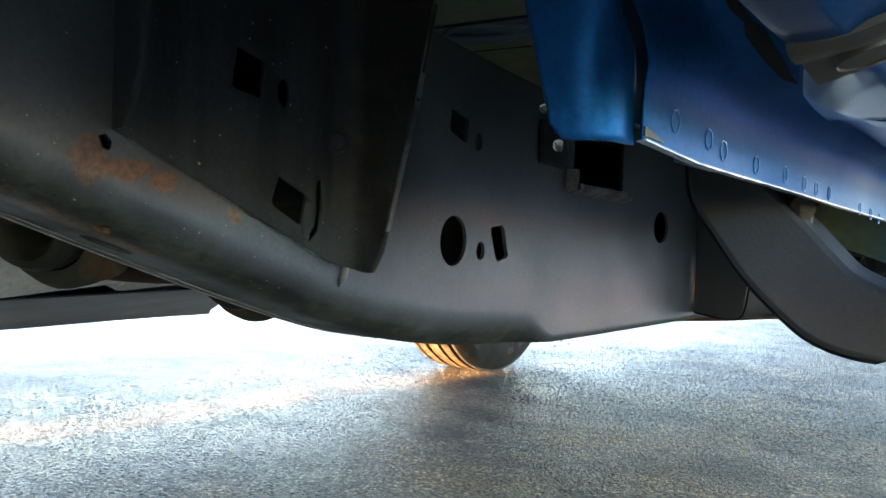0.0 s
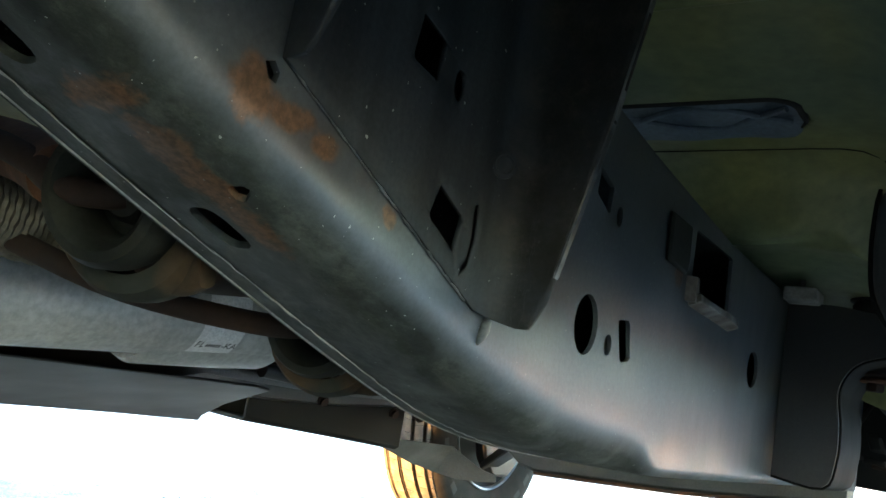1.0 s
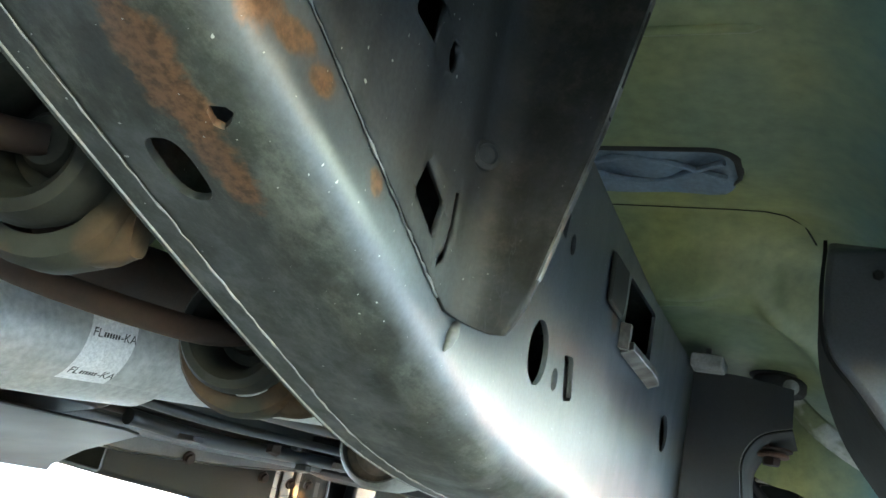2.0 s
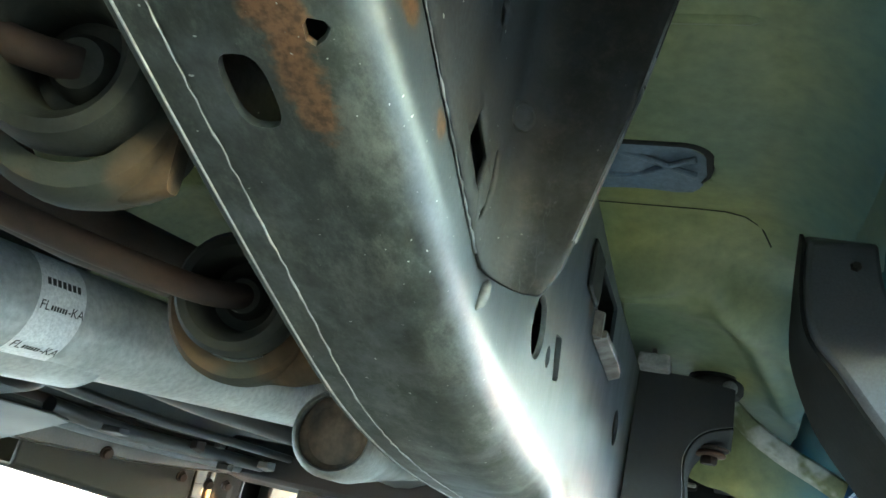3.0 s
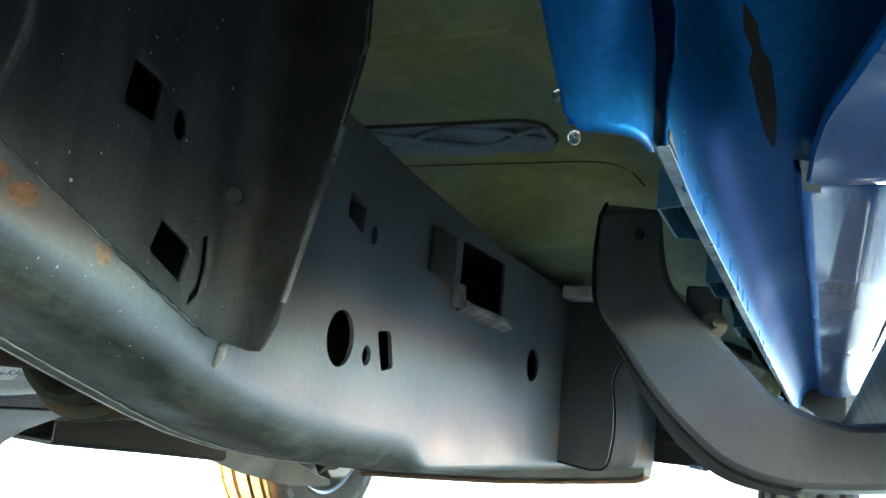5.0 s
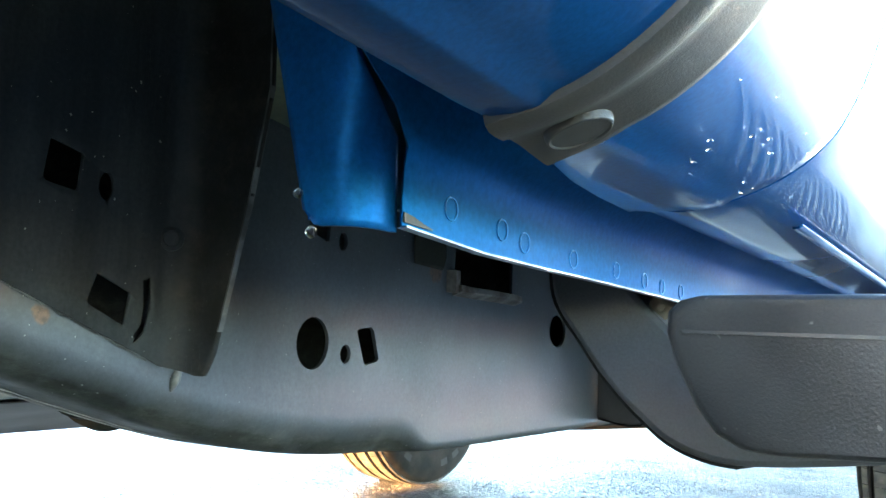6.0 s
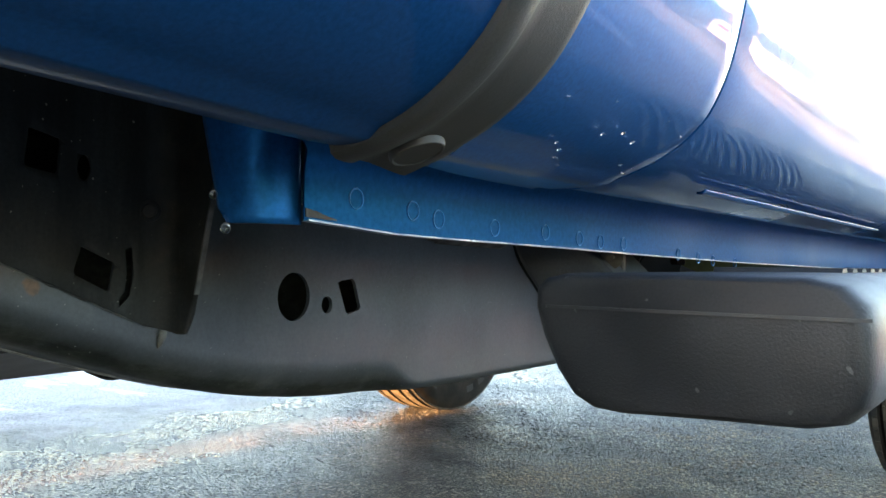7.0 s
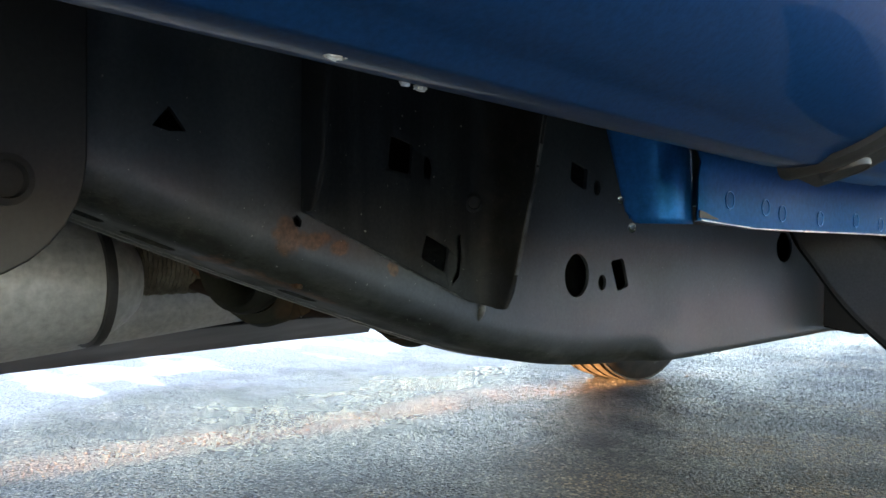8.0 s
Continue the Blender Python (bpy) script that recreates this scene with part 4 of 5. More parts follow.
prof = [(p.x, p.y) for p in smooth_path([(0.7935, 1.052, 0), (0.803, 1.0525, 0), (0.8105, 1.055, 0), (0.8150, 1.060, 0), (0.8172, 1.0665, 0), (0.8178, 1.0765, 0)], 4)]


def flange_low(x):
    return 0.6615 + 0.006 * max(0.0, (0.7995 - x) / 0.006) ** 2


loft(bm, [[(x - 0.28 * (z - 0.663) * max(0.12, min(1.0, (0.8178 - x) / 0.0243)), y - max(0.0, 1.06 * (z - 0.700)) * (y - 1.052) / 0.03 * (1 if z < 0.73 else 0.03 / max(z - 0.70, 0.03)), max(z, flange_low(x))) for x, y in prof] for z in (0.6615, 0.665, 0.668, 0.68, 0.69, 0.70, 0.71, 0.72, 0.73, 0.76, 0.80, 0.86)], False, False)
corner_flange = solid(part("corner_flange", bm, M_BLUESATIN, truck, "blue sheet metal flange at the cab's rear corner", face=(0, -1, 0)), 0.0025, 0)
bm = bmesh.new()
box(bm, (-0.79, 1.085, 0.875), (0.79, 1.088, 1.30))
part("cab_back", bm, M_BLACK, truck)

# floor pan with a pressed slot and a seam
PZ = [(1.06, 0.872), (1.25, 0.862), (1.33, 0.857), (1.345, 0.8545), (1.36, 0.857), (1.45, 0.857), (1.50, 0.855), (1.66, 0.859), (1.685, 0.860), (1.69, 0.862), (1.70, 0.861), (1.735, 0.852), (1.77, 0.815), (1.79, 0.797), (1.81, 0.788), (1.85, 0.790), (1.92, 0.782), (2.0, 0.772), (2.2, 0.768), (2.9, 0.765)]
SLOT = (0.455, 1.589, 0.162, 0.054)
FOLD = [(0.40, 1.805), (0.545, 1.788), (0.594, 1.774), (0.626, 1.794), (0.666, 1.872), (0.690, 1.950), (0.715, 2.040), (0.76, 2.20)]


def pan(x, y):
    t = max(0.0, (x - 0.56) / 0.25)
    bend = max(0.0, min(1.0, (y - 1.70) / 0.06))
    z = soft(y - 0.20 * t ** 1.6 * bend, PZ, 0.012) - 0.06 * t * t * bend
    dx, dy = max(0.0, abs(x - SLOT[0]) - (SLOT[2] - SLOT[3])), abs(y - SLOT[1])
    d = math.hypot(dx, dy)
    if d < SLOT[3]:
        z += 0.020 * min(1.0, (SLOT[3] - d) / 0.008)
    z -= 0.006 * max(0, math.sin((x - 0.3) * 9)) * (1 if y > 1.8 else 0.0)
    z -= 0.034 * max(0.0, (x - 0.625) / 0.11) ** 3 * (1 - bend)
    lean = (lerp(x + 0.012, FOLD) - lerp(x - 0.012, FOLD)) / 0.024
    d = (y - (lerp(x - 0.01, FOLD) + lerp(x, FOLD) + lerp(x + 0.01, FOLD)) / 3) / math.hypot(1, lean)
    z -= 0.011 * math.exp(-(d / 0.016) ** 2) * max(0.0, min(1.0, (x - 0.42) / 0.1))
    tunnel = max(0.0, min(1.0, (0.30 - abs(x)) / 0.12))
    return (x, y, z + 0.10 * tunnel)


bm = bmesh.new()
loft(bm, [[pan(x, y) for x in span(-0.80, 0.10, 20) + span(0.10, 0.752, 162)[1:]] for y in span(1.06, 1.52, 24) + span(1.52, 1.65, 60)[1:] + span(1.65, 1.90, 50)[1:] + span(1.90, 2.12, 30)[1:] + span(2.12, 2.92, 12)[1:]], False, False)
floor_pan = solid(part("floor_pan", bm, M_FLOOR, truck, "olive grey oversprayed cab floor pan with a pressed slot", face=(0, 0, -1)), 0.003, -1)
bm = bmesh.new()
rows = []
for y in span(1.539, 1.643, 16):
    k = max(0.0, 1 - abs((y - 1.591) / 0.0525) ** 3.2) ** (1 / 2.4)
    xs = span(0.340 - 0.042 * k, 0.569 + 0.042 * k, 56)
    rows.append([(x, y, 0.8690 - 0.115 * (y - 1.539) - 0.0030 * math.sin(x * 62 + (y - 1.583) * 30) * k + 0.0030 * math.sin(x * 55 - (y - 1.583) * 60 + 1) * k) for x in xs])
loft(bm, rows, False, False)
part("slot_plug", bm, M_PLUG, floor_pan, "wavy blue-grey sealer in the slot", face=(0, 0, -1))
for ph in (0.0, math.pi):
    bm = bmesh.new()
    tube(bm, [(x, 1.592 + 0.022 * math.sin((x - 0.573) * 26 + ph), 0.8605 - 0.115 * 0.022 * math.sin((x - 0.573) * 26 + ph)) for x in span(0.33, 0.600, 40)], [0.0034] * 41, 8)
    part("sealer_bead", bm, M_PLUG, floor_pan)
# Black tube round the plug stands in for the groove's shade.
bm = bmesh.new()
edge = [(x, 1.5375) for x in span(0.30, 0.588, 10)] + [(0.588 + 0.026 * math.sin(a), 1.5635 - 0.026 * math.cos(a)) for a in span(0.2, 1.57, 7)] + [(0.614, 1.59), (0.613, 1.605), (0.606, 1.620)]
tube(bm, [(x, y, 0.8585) for x, y in edge], [0.0050] * 18 + [0.004, 0.0035, 0.002, 0.001], 10)
part("slot_shade", bm, M_HOLE, floor_pan, "black tube drawn for the shade in the gap round the sealer")
bm = bmesh.new()
tube(bm, [(x, 1.345 + 0.02 * (x - 0.55), soft(1.345, PZ, 0.012) + 0.002) for x in span(0.50, 0.655, 12)], [0.0015] + [0.0055] * 11 + [0.001], 12)
part("pressed_rib", bm, M_FLOOR, floor_pan)
bm = bmesh.new()
seamp = [(0.10, 1.689), (0.40, 1.689), (0.60, 1.688), (0.630, 1.690), (0.650, 1.698), (0.668, 1.715), (0.680, 1.74)]
tube(bm, [(x, y, soft(y, PZ, 0.012) - 0.0003) for x, y in seamp], 0.0009, 8)
part("seam_line", bm, M_HOLE, floor_pan)

# plain shell above: closes the truck over the camera
bm = bmesh.new()
box(bm, (-0.80, -1.42, 0.90), (0.80, 1.03, 0.92))
for y in span(-1.2, 0.95, 8):
    box(bm, (-0.78, y - 0.03, 0.865), (0.78, y + 0.03, 0.90))
bed_floor = part("bed_floor", bm, M_BLACK, truck, "dark underside of the bed with cross beams")
bm = bmesh.new()
box(bm, (0.80, -1.42, 0.90), (0.99, 1.02, 0.915))
box(bm, (-0.99, -1.42, 0.90), (-0.80, 1.02, 0.915))
box(bm, (-0.99, -1.47, 0.60), (0.99, -1.42, 1.38))
box(bm, (-0.99, 1.00, 0.92), (0.99, 1.02, 1.38))
part("bed_box", bm, M_BLUE, bed_floor)
bm = bmesh.new()
loft(bm, [[(x, y, z) for y, z in ((1.05, 1.36), (1.12, 1.80), (1.35, 1.93), (2.2, 1.95), (2.55, 1.88), (3.05, 1.40), (4.25, 1.30), (4.38, 1.15), (4.38, 0.60), (4.25, 0.60), (4.0, 0.95), (1.05, 0.95))] for x in (-0.97, -0.90, 0.90, 0.97)])
part("upper_shell", bm, M_BLUE, truck, bevel=0.02)
bm = bmesh.new()
loft(bm, [[(-x, y, z) for x, z in SIDEP] for y in (0.2, 1.0, 2.0, 2.86)], False, False)
solid(part("far_body_side", bm, M_BLUE, truck, face=(-1, 0, -0.5)), 0.002, -1)
bm = bmesh.new()
loft(bm, [[(-x, y, z) for x, z in ROCK] for y in (1.085, 2.0, 2.95)], False, False)
loft(bm, [[(-x, y, z) for x, z in inp] for y in (1.08, 2.0, 2.9)], False, False)
solid(part("far_rocker", bm, M_BLUEDULL, truck), 0.003, 0)

# ---- running boards ----
def board_section(s, lift=0.0):
    out = [(0.922, 0.6415), (0.98, 0.6425), (1.026, 0.6425), (1.038, 0.6395), (1.0455, 0.632), (1.048, 0.622), (1.048, 0.606), (1.0455, 0.595), (1.038, 0.588), (1.026, 0.5852), (0.985, 0.584), (0.951, 0.5825), (0.938, 0.5835), (0.928, 0.5885), (0.920, 0.599), (0.9125, 0.614), (0.9085, 0.627), (0.909, 0.635), (0.9135, 0.6395)]
    return [(0.98 + (x - 0.98) * s, 0.615 + (z - 0.615) * s) for x, z in out]


def running_board(sign, y0, name_label):
    bm = bmesh.new()
    rings = [[(sign * x, y, z) for x, z in board_section(s)] for y, s in ((y0, 0.90), (y0 + 0.0012, 0.945), (y0 + 0.004, 0.972), (y0 + 0.009, 0.99), (y0 + 0.018, 1.0), (1.6, 1.0), (2.2, 1.0), (2.94, 1.0), (2.95, 0.95))]
    loft(bm, rings)
    bd = part("running_board", bm, M_PLASTIC, truck, name_label)
    bm = bmesh.new()
    yl = y0 - 0.0008
    loft(bm, [[(sign * x, y, z) for x, z in ((xa, 0.6262), (xa, 0.6275), (xb, 0.6275), (xb, 0.6262))] for y, xa, xb in ((yl, 0.918, 1.040), (yl + 0.004, 0.913, 1.046))])
    part("parting_line", bm, M_BLACK, bd)
    for k in range(15):
        yy = y0 + 0.18 + 0.030 * k
        bm = bmesh.new()
        loft(bm, [[(sign * x, yy + dy, 0.6415 + dz) for dy, dz in ((-0.009, 0.0), (-0.006, 0.0032), (0.006, 0.0032), (0.009, 0.0))] for x in (0.935, 1.005)])
        part("tread_rib", bm, M_PLASTIC, bd)
    return bd


near_board = running_board(1, 1.129, "black textured plastic running board with a rounded end cap")
far_board = running_board(-1, 1.129, "black plastic running board on the far side")


# edges of the arm's box section as (x, z): lower and upper edge of its front face, and of its back
ARM_LOW = [(0.700, 0.742), (0.700, 0.700), (0.707, 0.660), (0.730, 0.629), (0.757, 0.594), (0.785, 0.567), (0.813, 0.547), (0.850, 0.538), (0.90, 0.541), (1.0, 0.556)]
ARM_TOP = [(0.751, 0.747), (0.7555, 0.710), (0.7640, 0.681), (0.7820, 0.659), (0.8060, 0.636), (0.8270, 0.614), (0.8450, 0.599), (0.8850, 0.584), (0.92, 0.586), (1.0, 0.598)]
ARM_LOW_BACK = [(0.6985, 0.760), (0.6985, 0.715), (0.7020, 0.668), (0.7200, 0.618), (0.7450, 0.582), (0.7690, 0.556), (0.8030, 0.536), (0.845, 0.530), (0.90, 0.534), (1.0, 0.550)]


def arm(board, sign, y, label):
    """A bent box-section arm from the sill down and out to the board."""
    low, top, back = (smooth_path([(a, b, 0) for a, b in line], 5) for line in (ARM_LOW, ARM_TOP, ARM_LOW_BACK))
    bm = bmesh.new()
    rings = []
    for i, (p, q, r) in enumerate(zip(low, top, back)):
        t = i / (len(low) - 1)
        yf = y - 0.055 + 0.026 * max(0.0, 1 - t / 0.30)
        deep = 0.03 + 0.07 * min(1.0, t / 0.22)
        rings.append([(sign * a.x, b, a.y) for a, b in ((p, yf), (q, yf + 0.003), (q + Vector((-0.010, 0.004, 0)), yf + deep), (r, yf + deep))])
    loft(bm, rings)
    part("bracket_arm", bm, M_ARM, board, label, bevel=0.005)
    # thin darker sheet laid over the arm's under face
    bm = bmesh.new()
    rows = []
    for i, (p, r) in enumerate(zip(low, back)):
        t = i / (len(low) - 1)
        yf = y - 0.055 + 0.026 * max(0.0, 1 - t / 0.30)
        deep = 0.03 + 0.07 * min(1.0, t / 0.22)
        d = (low[min(i + 1, len(low) - 1)] - low[max(i - 1, 0)]).normalized()
        n = Vector((d.y, -d.x, 0)) * 0.0035
        if n.x > 0:
            n = -n
        rows.append([(sign * (a.x + n.x * k), b, a.y + n.y * k) for a, b, k in ((p, yf + 0.0045, 0.2), (p, yf + 0.0055, 1), (r, yf + deep, 1), (r, yf + deep, 0.2))])
    loft(bm, rows)
    part("arm_under_strip", bm, M_DARKPANEL, board, "thin matt dark sheet over the arm's under face")
    bm = bmesh.new()
    lathe(bm, [(0.0042, 0.0), (0.0040, 0.0022), (0.0028, 0.0034), (0.0005, 0.0036)], (sign * 0.7345, y - 0.034, 0.722), (0, -1, 0), 6)
    part("clinch_nut", bm, M_BRACKET, board)


for sg, bd in ((1, near_board), (-1, far_board)):
    arm(bd, sg, 1.50, "satin black curved running board arm")
    arm(bd, sg, 2.45, "satin black curved running board arm")
bm = bmesh.new()
lathe(bm, [(0.0075, 0), (0.0075, 0.007), (0.006, 0.0085)], (0.794, 1.472, 0.651), (0.3, -1, 0), 6)
lathe(bm, [(0.010, 0.0085), (0.010, 0.0105), (0.003, 0.0105), (0.003, 0.022)], (0.794, 1.472, 0.651), (0.3, -1, 0), 16)
part("arm_bolt", bm, M_BRAID, near_board, "dull zinc bolt and nut")
bm = bmesh.new()
box(bm, (0.772, 1.480, 0.636), (0.800, 1.486, 0.684))
part("arm_plate", bm, M_BLACK, near_board, bevel=0.002)

# ---- guard over the joint of bed and cab ----
GP = [(x, lerp(x, SIDE)) for x in span(0.894, 0.912, 5)] + [p for p in SIDEP if p[0] > 0.913]
bm = bmesh.new()


def guard(y, off):
    out = []
    for i, (x, z) in enumerate(GP):
        a, b = GP[max(i - 1, 0)], GP[min(i + 1, len(GP) - 1)]
        tx, tz = b[0] - a[0], b[1] - a[1]
        n = math.hypot(tx, tz)
        o = off + (0.0036 * max(0.0, 1 - (x - 0.894) / 0.028) * max(0.0, min(1.0, (y - 1.02) / 0.036)) if off > 0 else 0.0)
        out.append((x + o * tz / n, y, z - o * tx / n))
    return out


rows = [guard(y, o) for y, o in ((1.0145, -0.001), (1.0150, 0.0025), (1.0170, 0.0042), (1.0210, 0.0048), (1.0255, 0.0044), (1.0280, 0.0032), (1.0300, 0.0024), (1.035, 0.0022), (1.052, 0.0034), (1.0555, 0.0032), (1.0570, 0.0020), (1.0575, -0.001))]
loft(bm, rows, False, False)
bm.faces.new([bm.verts.new(r[0]) for r in rows])
edge_guard = part("edge_guard", bm, M_STRAP, truck, "grey textured plastic edge guard over the bed joint", face=(1, 0, -0.4))
bm = bmesh.new()
cx, cz = 0.9126, 0.6872
nrm = Vector((0.325, -0.04, -0.945)).normalized()
tu = Vector((0.945, 0.03, 0.325)).normalized()
tv = nrm.cross(tu).normalized()
rings = []
for r, h in ((1.06, -0.002), (1.04, 0.0024), (1.0, 0.0036), (0.95, 0.0039), (0.89, 0.0034), (0.5, 0.0035), (0.02, 0.0036)):
    rings.append([Vector((cx, 1.0395, cz)) + nrm * h + tu * (0.0106 * r * math.cos(a)) + tv * (0.0088 * r * math.sin(a)) for a in (2 * math.pi * k / 28 for k in range(28))])
loft(bm, rings)
part("cap", bm, M_STRAP, edge_guard, "oval grey cap")

# ---- driveline and exhaust ----
def shaft_c(y):
    return Vector((-0.052 + 0.02 * (y - 1.2), y, 0.572 + 0.088 * (y - 1.24)))


bm = bmesh.new()
tube(bm, [shaft_c(y) for y in span(0.4, 2.7, 12)], 0.058, 48)
drive_shaft = part("drive_shaft", bm, M_ALU, truck, "grey aluminium drive shaft with a white paper label")
bm = bmesh.new()
tube(bm, [shaft_c(y) - Vector((0.02, 0, 0.006)) for y in (1.40, 1.41, 1.52, 1.60, 1.612)], [0.060, 0.066, 0.067, 0.066, 0.061], 40)
part("shaft_collar", bm, M_ALU, drive_shaft)


def on_shaft(y, a, r=0.0584):
    """A point on the shaft; a: degrees below the level line, on the rail's side."""
    c = shaft_c(y)
    return c + Vector((math.cos(radians(a)) * r, 0, -math.sin(radians(a)) * r))


bm = bmesh.new()
loft(bm, [[on_shaft(y, a) for a in span(-75, 72, 24)] for y in span(1.452, 1.516, 6)], False, False)
label = part("label", bm, M_LABEL, truck, "white paper label with printed part number", face=(1, 0, -0.2))


def shaft_text(body, size, y0, a0):
    """Printed characters wrapped round the shaft."""
    cu = bpy.data.curves.new("print", "FONT")
    cu.body, cu.size = body, size
    tmp = bpy.data.objects.new("print", cu)
    scene.collection.objects.link(tmp)
    me = bpy.data.meshes.new_from_object(tmp.evaluated_get(bpy.context.evaluated_depsgraph_get()))
    bpy.data.objects.remove(tmp)
    for v in me.vertices:
        p = on_shaft(y0 + v.co.x, a0 - math.degrees(v.co.y / 0.0586), 0.0588)
        v.co = p
    me.materials.append(M_INK)
    ob = new("print", me)
    ob.parent = label
    return ob


for a0 in (2.0, 48.0):
    shaft_text("FL", 0.014, 1.4555, a0)
    shaft_text("-KA", 0.014, 1.4935, a0)
    bm = bmesh.new()
    for k in range(6):
        yb = 1.4705 + 0.0038 * k
        loft(bm, [[on_shaft(y, a, 0.0588) for a in (a0 - 6, a0 - 1)] for y in (yb, yb + 0.0026)], False, False)
    part("print_bars", bm, M_INK, label, smooth=False)
bm = bmesh.new()
for k in range(7):
    yb = 1.460 + 0.007 * k
    loft(bm, [[on_shaft(y, a, 0.0588) for a in (-32, -24)] for y in (yb, yb + 0.005)], False, False)
part("print_bars", bm, M_INK, label, smooth=False)

# exhaust: muffler, braided flex pipe and two hangers
bm = bmesh.new()
tube(bm, [(0.20, y, 0.603) for y in (0.2, 0.96, 0.985, 1.00, 1.02, 1.03)], [0.064, 0.064, 0.062, 0.058, 0.045, 0.036], 40)
muffler = part("muffler", bm, M_ALU, truck, "grey steel muffler under the truck's middle")
bm = bmesh.new()
lathe(bm, [(0.060, -0.004), (0.0665, -0.003), (0.0675, 0.002), (0.0665, 0.006), (0.060, 0.007)], (0.20, 0.985, 0.603), (0, 1, 0), 40, "ring")
part("muffler_rim", bm, M_BLACK, muffler)
bm = bmesh.new()
rings = []
for i, y in enumerate(span(1.02, 1.175, 62)):
    rr = 0.031 + (0.0018 if i % 2 else 0.0)
    rings.append([(0.185 + rr * math.cos(a) * (1 + 0.03 * math.cos(16 * (a + y * 30))), y, 0.617 + rr * math.sin(a) * (1 + 0.03 * math.cos(16 * (a + y * 30)))) for a in (2 * math.pi * k / 64 for k in range(64))])
loft(bm, rings)
part("flex_pipe", bm, M_BRAID, muffler, "braided steel flex pipe, dirty")
bm = bmesh.new()
tube(bm, [(0.185, 1.17, 0.617), (0.182, 1.30, 0.622), (0.16, 1.6, 0.66), (0.14, 2.4, 0.70)], 0.027, 24)
part("exhaust_pipe", bm, M_DULLRUST, muffler, "rusty exhaust pipe")
bm = bmesh.new()
tube(bm, smooth_path([(0.05, 0.98, 0.690), (0.15, 1.03, 0.662), (0.25, 1.06, 0.650), (0.33, 1.05, 0.628)], 5), 0.019, 18)
part("rusty_pipe", bm, M_RUST, muffler, "thick rusty pipe over the flex pipe")


def hanger(cx, cy, cz, R, tail, rod, scale):
    """A rusty cup with a rubber ring in it, an arm to the rail and a bent rod through the ring."""
    ax = Vector((0.30, -0.93, -0.20)).normalized()
    c = Vector((cx, cy, cz))
    side = ax.cross(Vector((0, 0, 1))).normalized()
    up = side.cross(ax).normalized()
    bm = bmesh.new()
    lathe(bm, [(R * 0.74, -0.010), (R * 0.96, -0.011), (R * 1.06, -0.018), (R * 1.09, -0.032), (R * 1.02, -0.052), (R * 0.90, -0.056), (R * 0.98, -0.034), (R * 0.74, -0.014)], c, ax, 44, "ring")
    rnd = random.Random(int(cy * 1000))
    for v in bm.verts:
        v.co += ax * rnd.uniform(-0.0008, 0.0008)
    cup = part("exhaust_hanger", bm, M_CUP, truck, "rusty pressed steel hanger with a rubber ring")
    bm = bmesh.new()
    cr = c + up * R * 0.16
    lathe(bm, [(R * 0.80, -0.020), (R * 0.86, -0.006), (R * 0.84, 0.006), (R * 0.76, 0.013), (R * 0.64, 0.014), (R * 0.54, 0.009), (R * 0.49, -0.002), (R * 0.47, -0.022), (R * 0.34, -0.024), (R * 0.30, -0.012), (R * 0.24, -0.008), (R * 0.05, -0.008)], cr, ax, 44)
    part("rubber_ring", bm, M_OLDRUBBER, cup)
    # pressed plate that runs from the cup to the rail
    bm = bmesh.new()
    rows = []
    for t in span(0.30, 1, 14):
        p = c + (Vector(tail) - c) * t - ax * (0.040 - 0.006 * t) - up * R * (0.62 - 0.34 * t)
        hh, dd = R * (0.50 - 0.10 * t + 0.02 * math.sin(11 * t)), 0.012 - 0.003 * t
        rows.append([p + up * hh * math.copysign(abs(math.cos(q)) ** 0.4, math.cos(q)) + ax * dd * math.copysign(abs(math.sin(q)) ** 0.5, math.sin(q)) for q in (2 * math.pi * k / 18 for k in range(18))])
    loft(bm, rows)
    part("hanger_arm", bm, M_CUP, cup, "rusty pressed arm with flaking edges")
    bm = bmesh.new()
    tube(bm, smooth_path([cr - ax * 0.012] + [Vector(q) for q in rod], 5), [0.0085] * (5 * len(rod) + 1), 14)
    part("hanger_rod", bm, M_DULLRUST, cup, "rusty bent rod")
    return cup


hanger(0.360, 1.258, 0.570, 0.047, (0.424, 1.262, 0.562), [(0.345, 1.225, 0.570), (0.28, 1.145, 0.575), (0.20, 1.10, 0.598)], 1)
hanger(0.372, 1.060, 0.612, 0.050, (0.424, 1.066, 0.604), [(0.345, 1.045, 0.620), (0.30, 1.03, 0.640), (0.20, 0.98, 0.66)], 1)
bm = bmesh.new()
tube(bm, [(0.242, 1.690, 0.550), (0.240, 1.70, 0.550), (0.235, 1.76, 0.552), (0.20, 1.95, 0.57), (0.16, 2.25, 0.60)], [0.044, 0.050, 0.050, 0.046, 0.042], 32, False)
ob = solid(part("exhaust_cover", bm, M_PIPE, truck, "pale steel pipe end closed by a rusty disc"), 0.004, -1)
bm = bmesh.new()
lathe(bm, [(0.0455, 0.004), (0.040, 0.002), (0.034, 0.0035), (0.030, 0.0010), (0.001, 0.0)], (0.2418, 1.6985, 0.550), (0, 1, 0), 28)
part("cover_core", bm, M_CORE, ob, "rusty dished disc")

# tank shield beside the shaft
bm = bmesh.new()
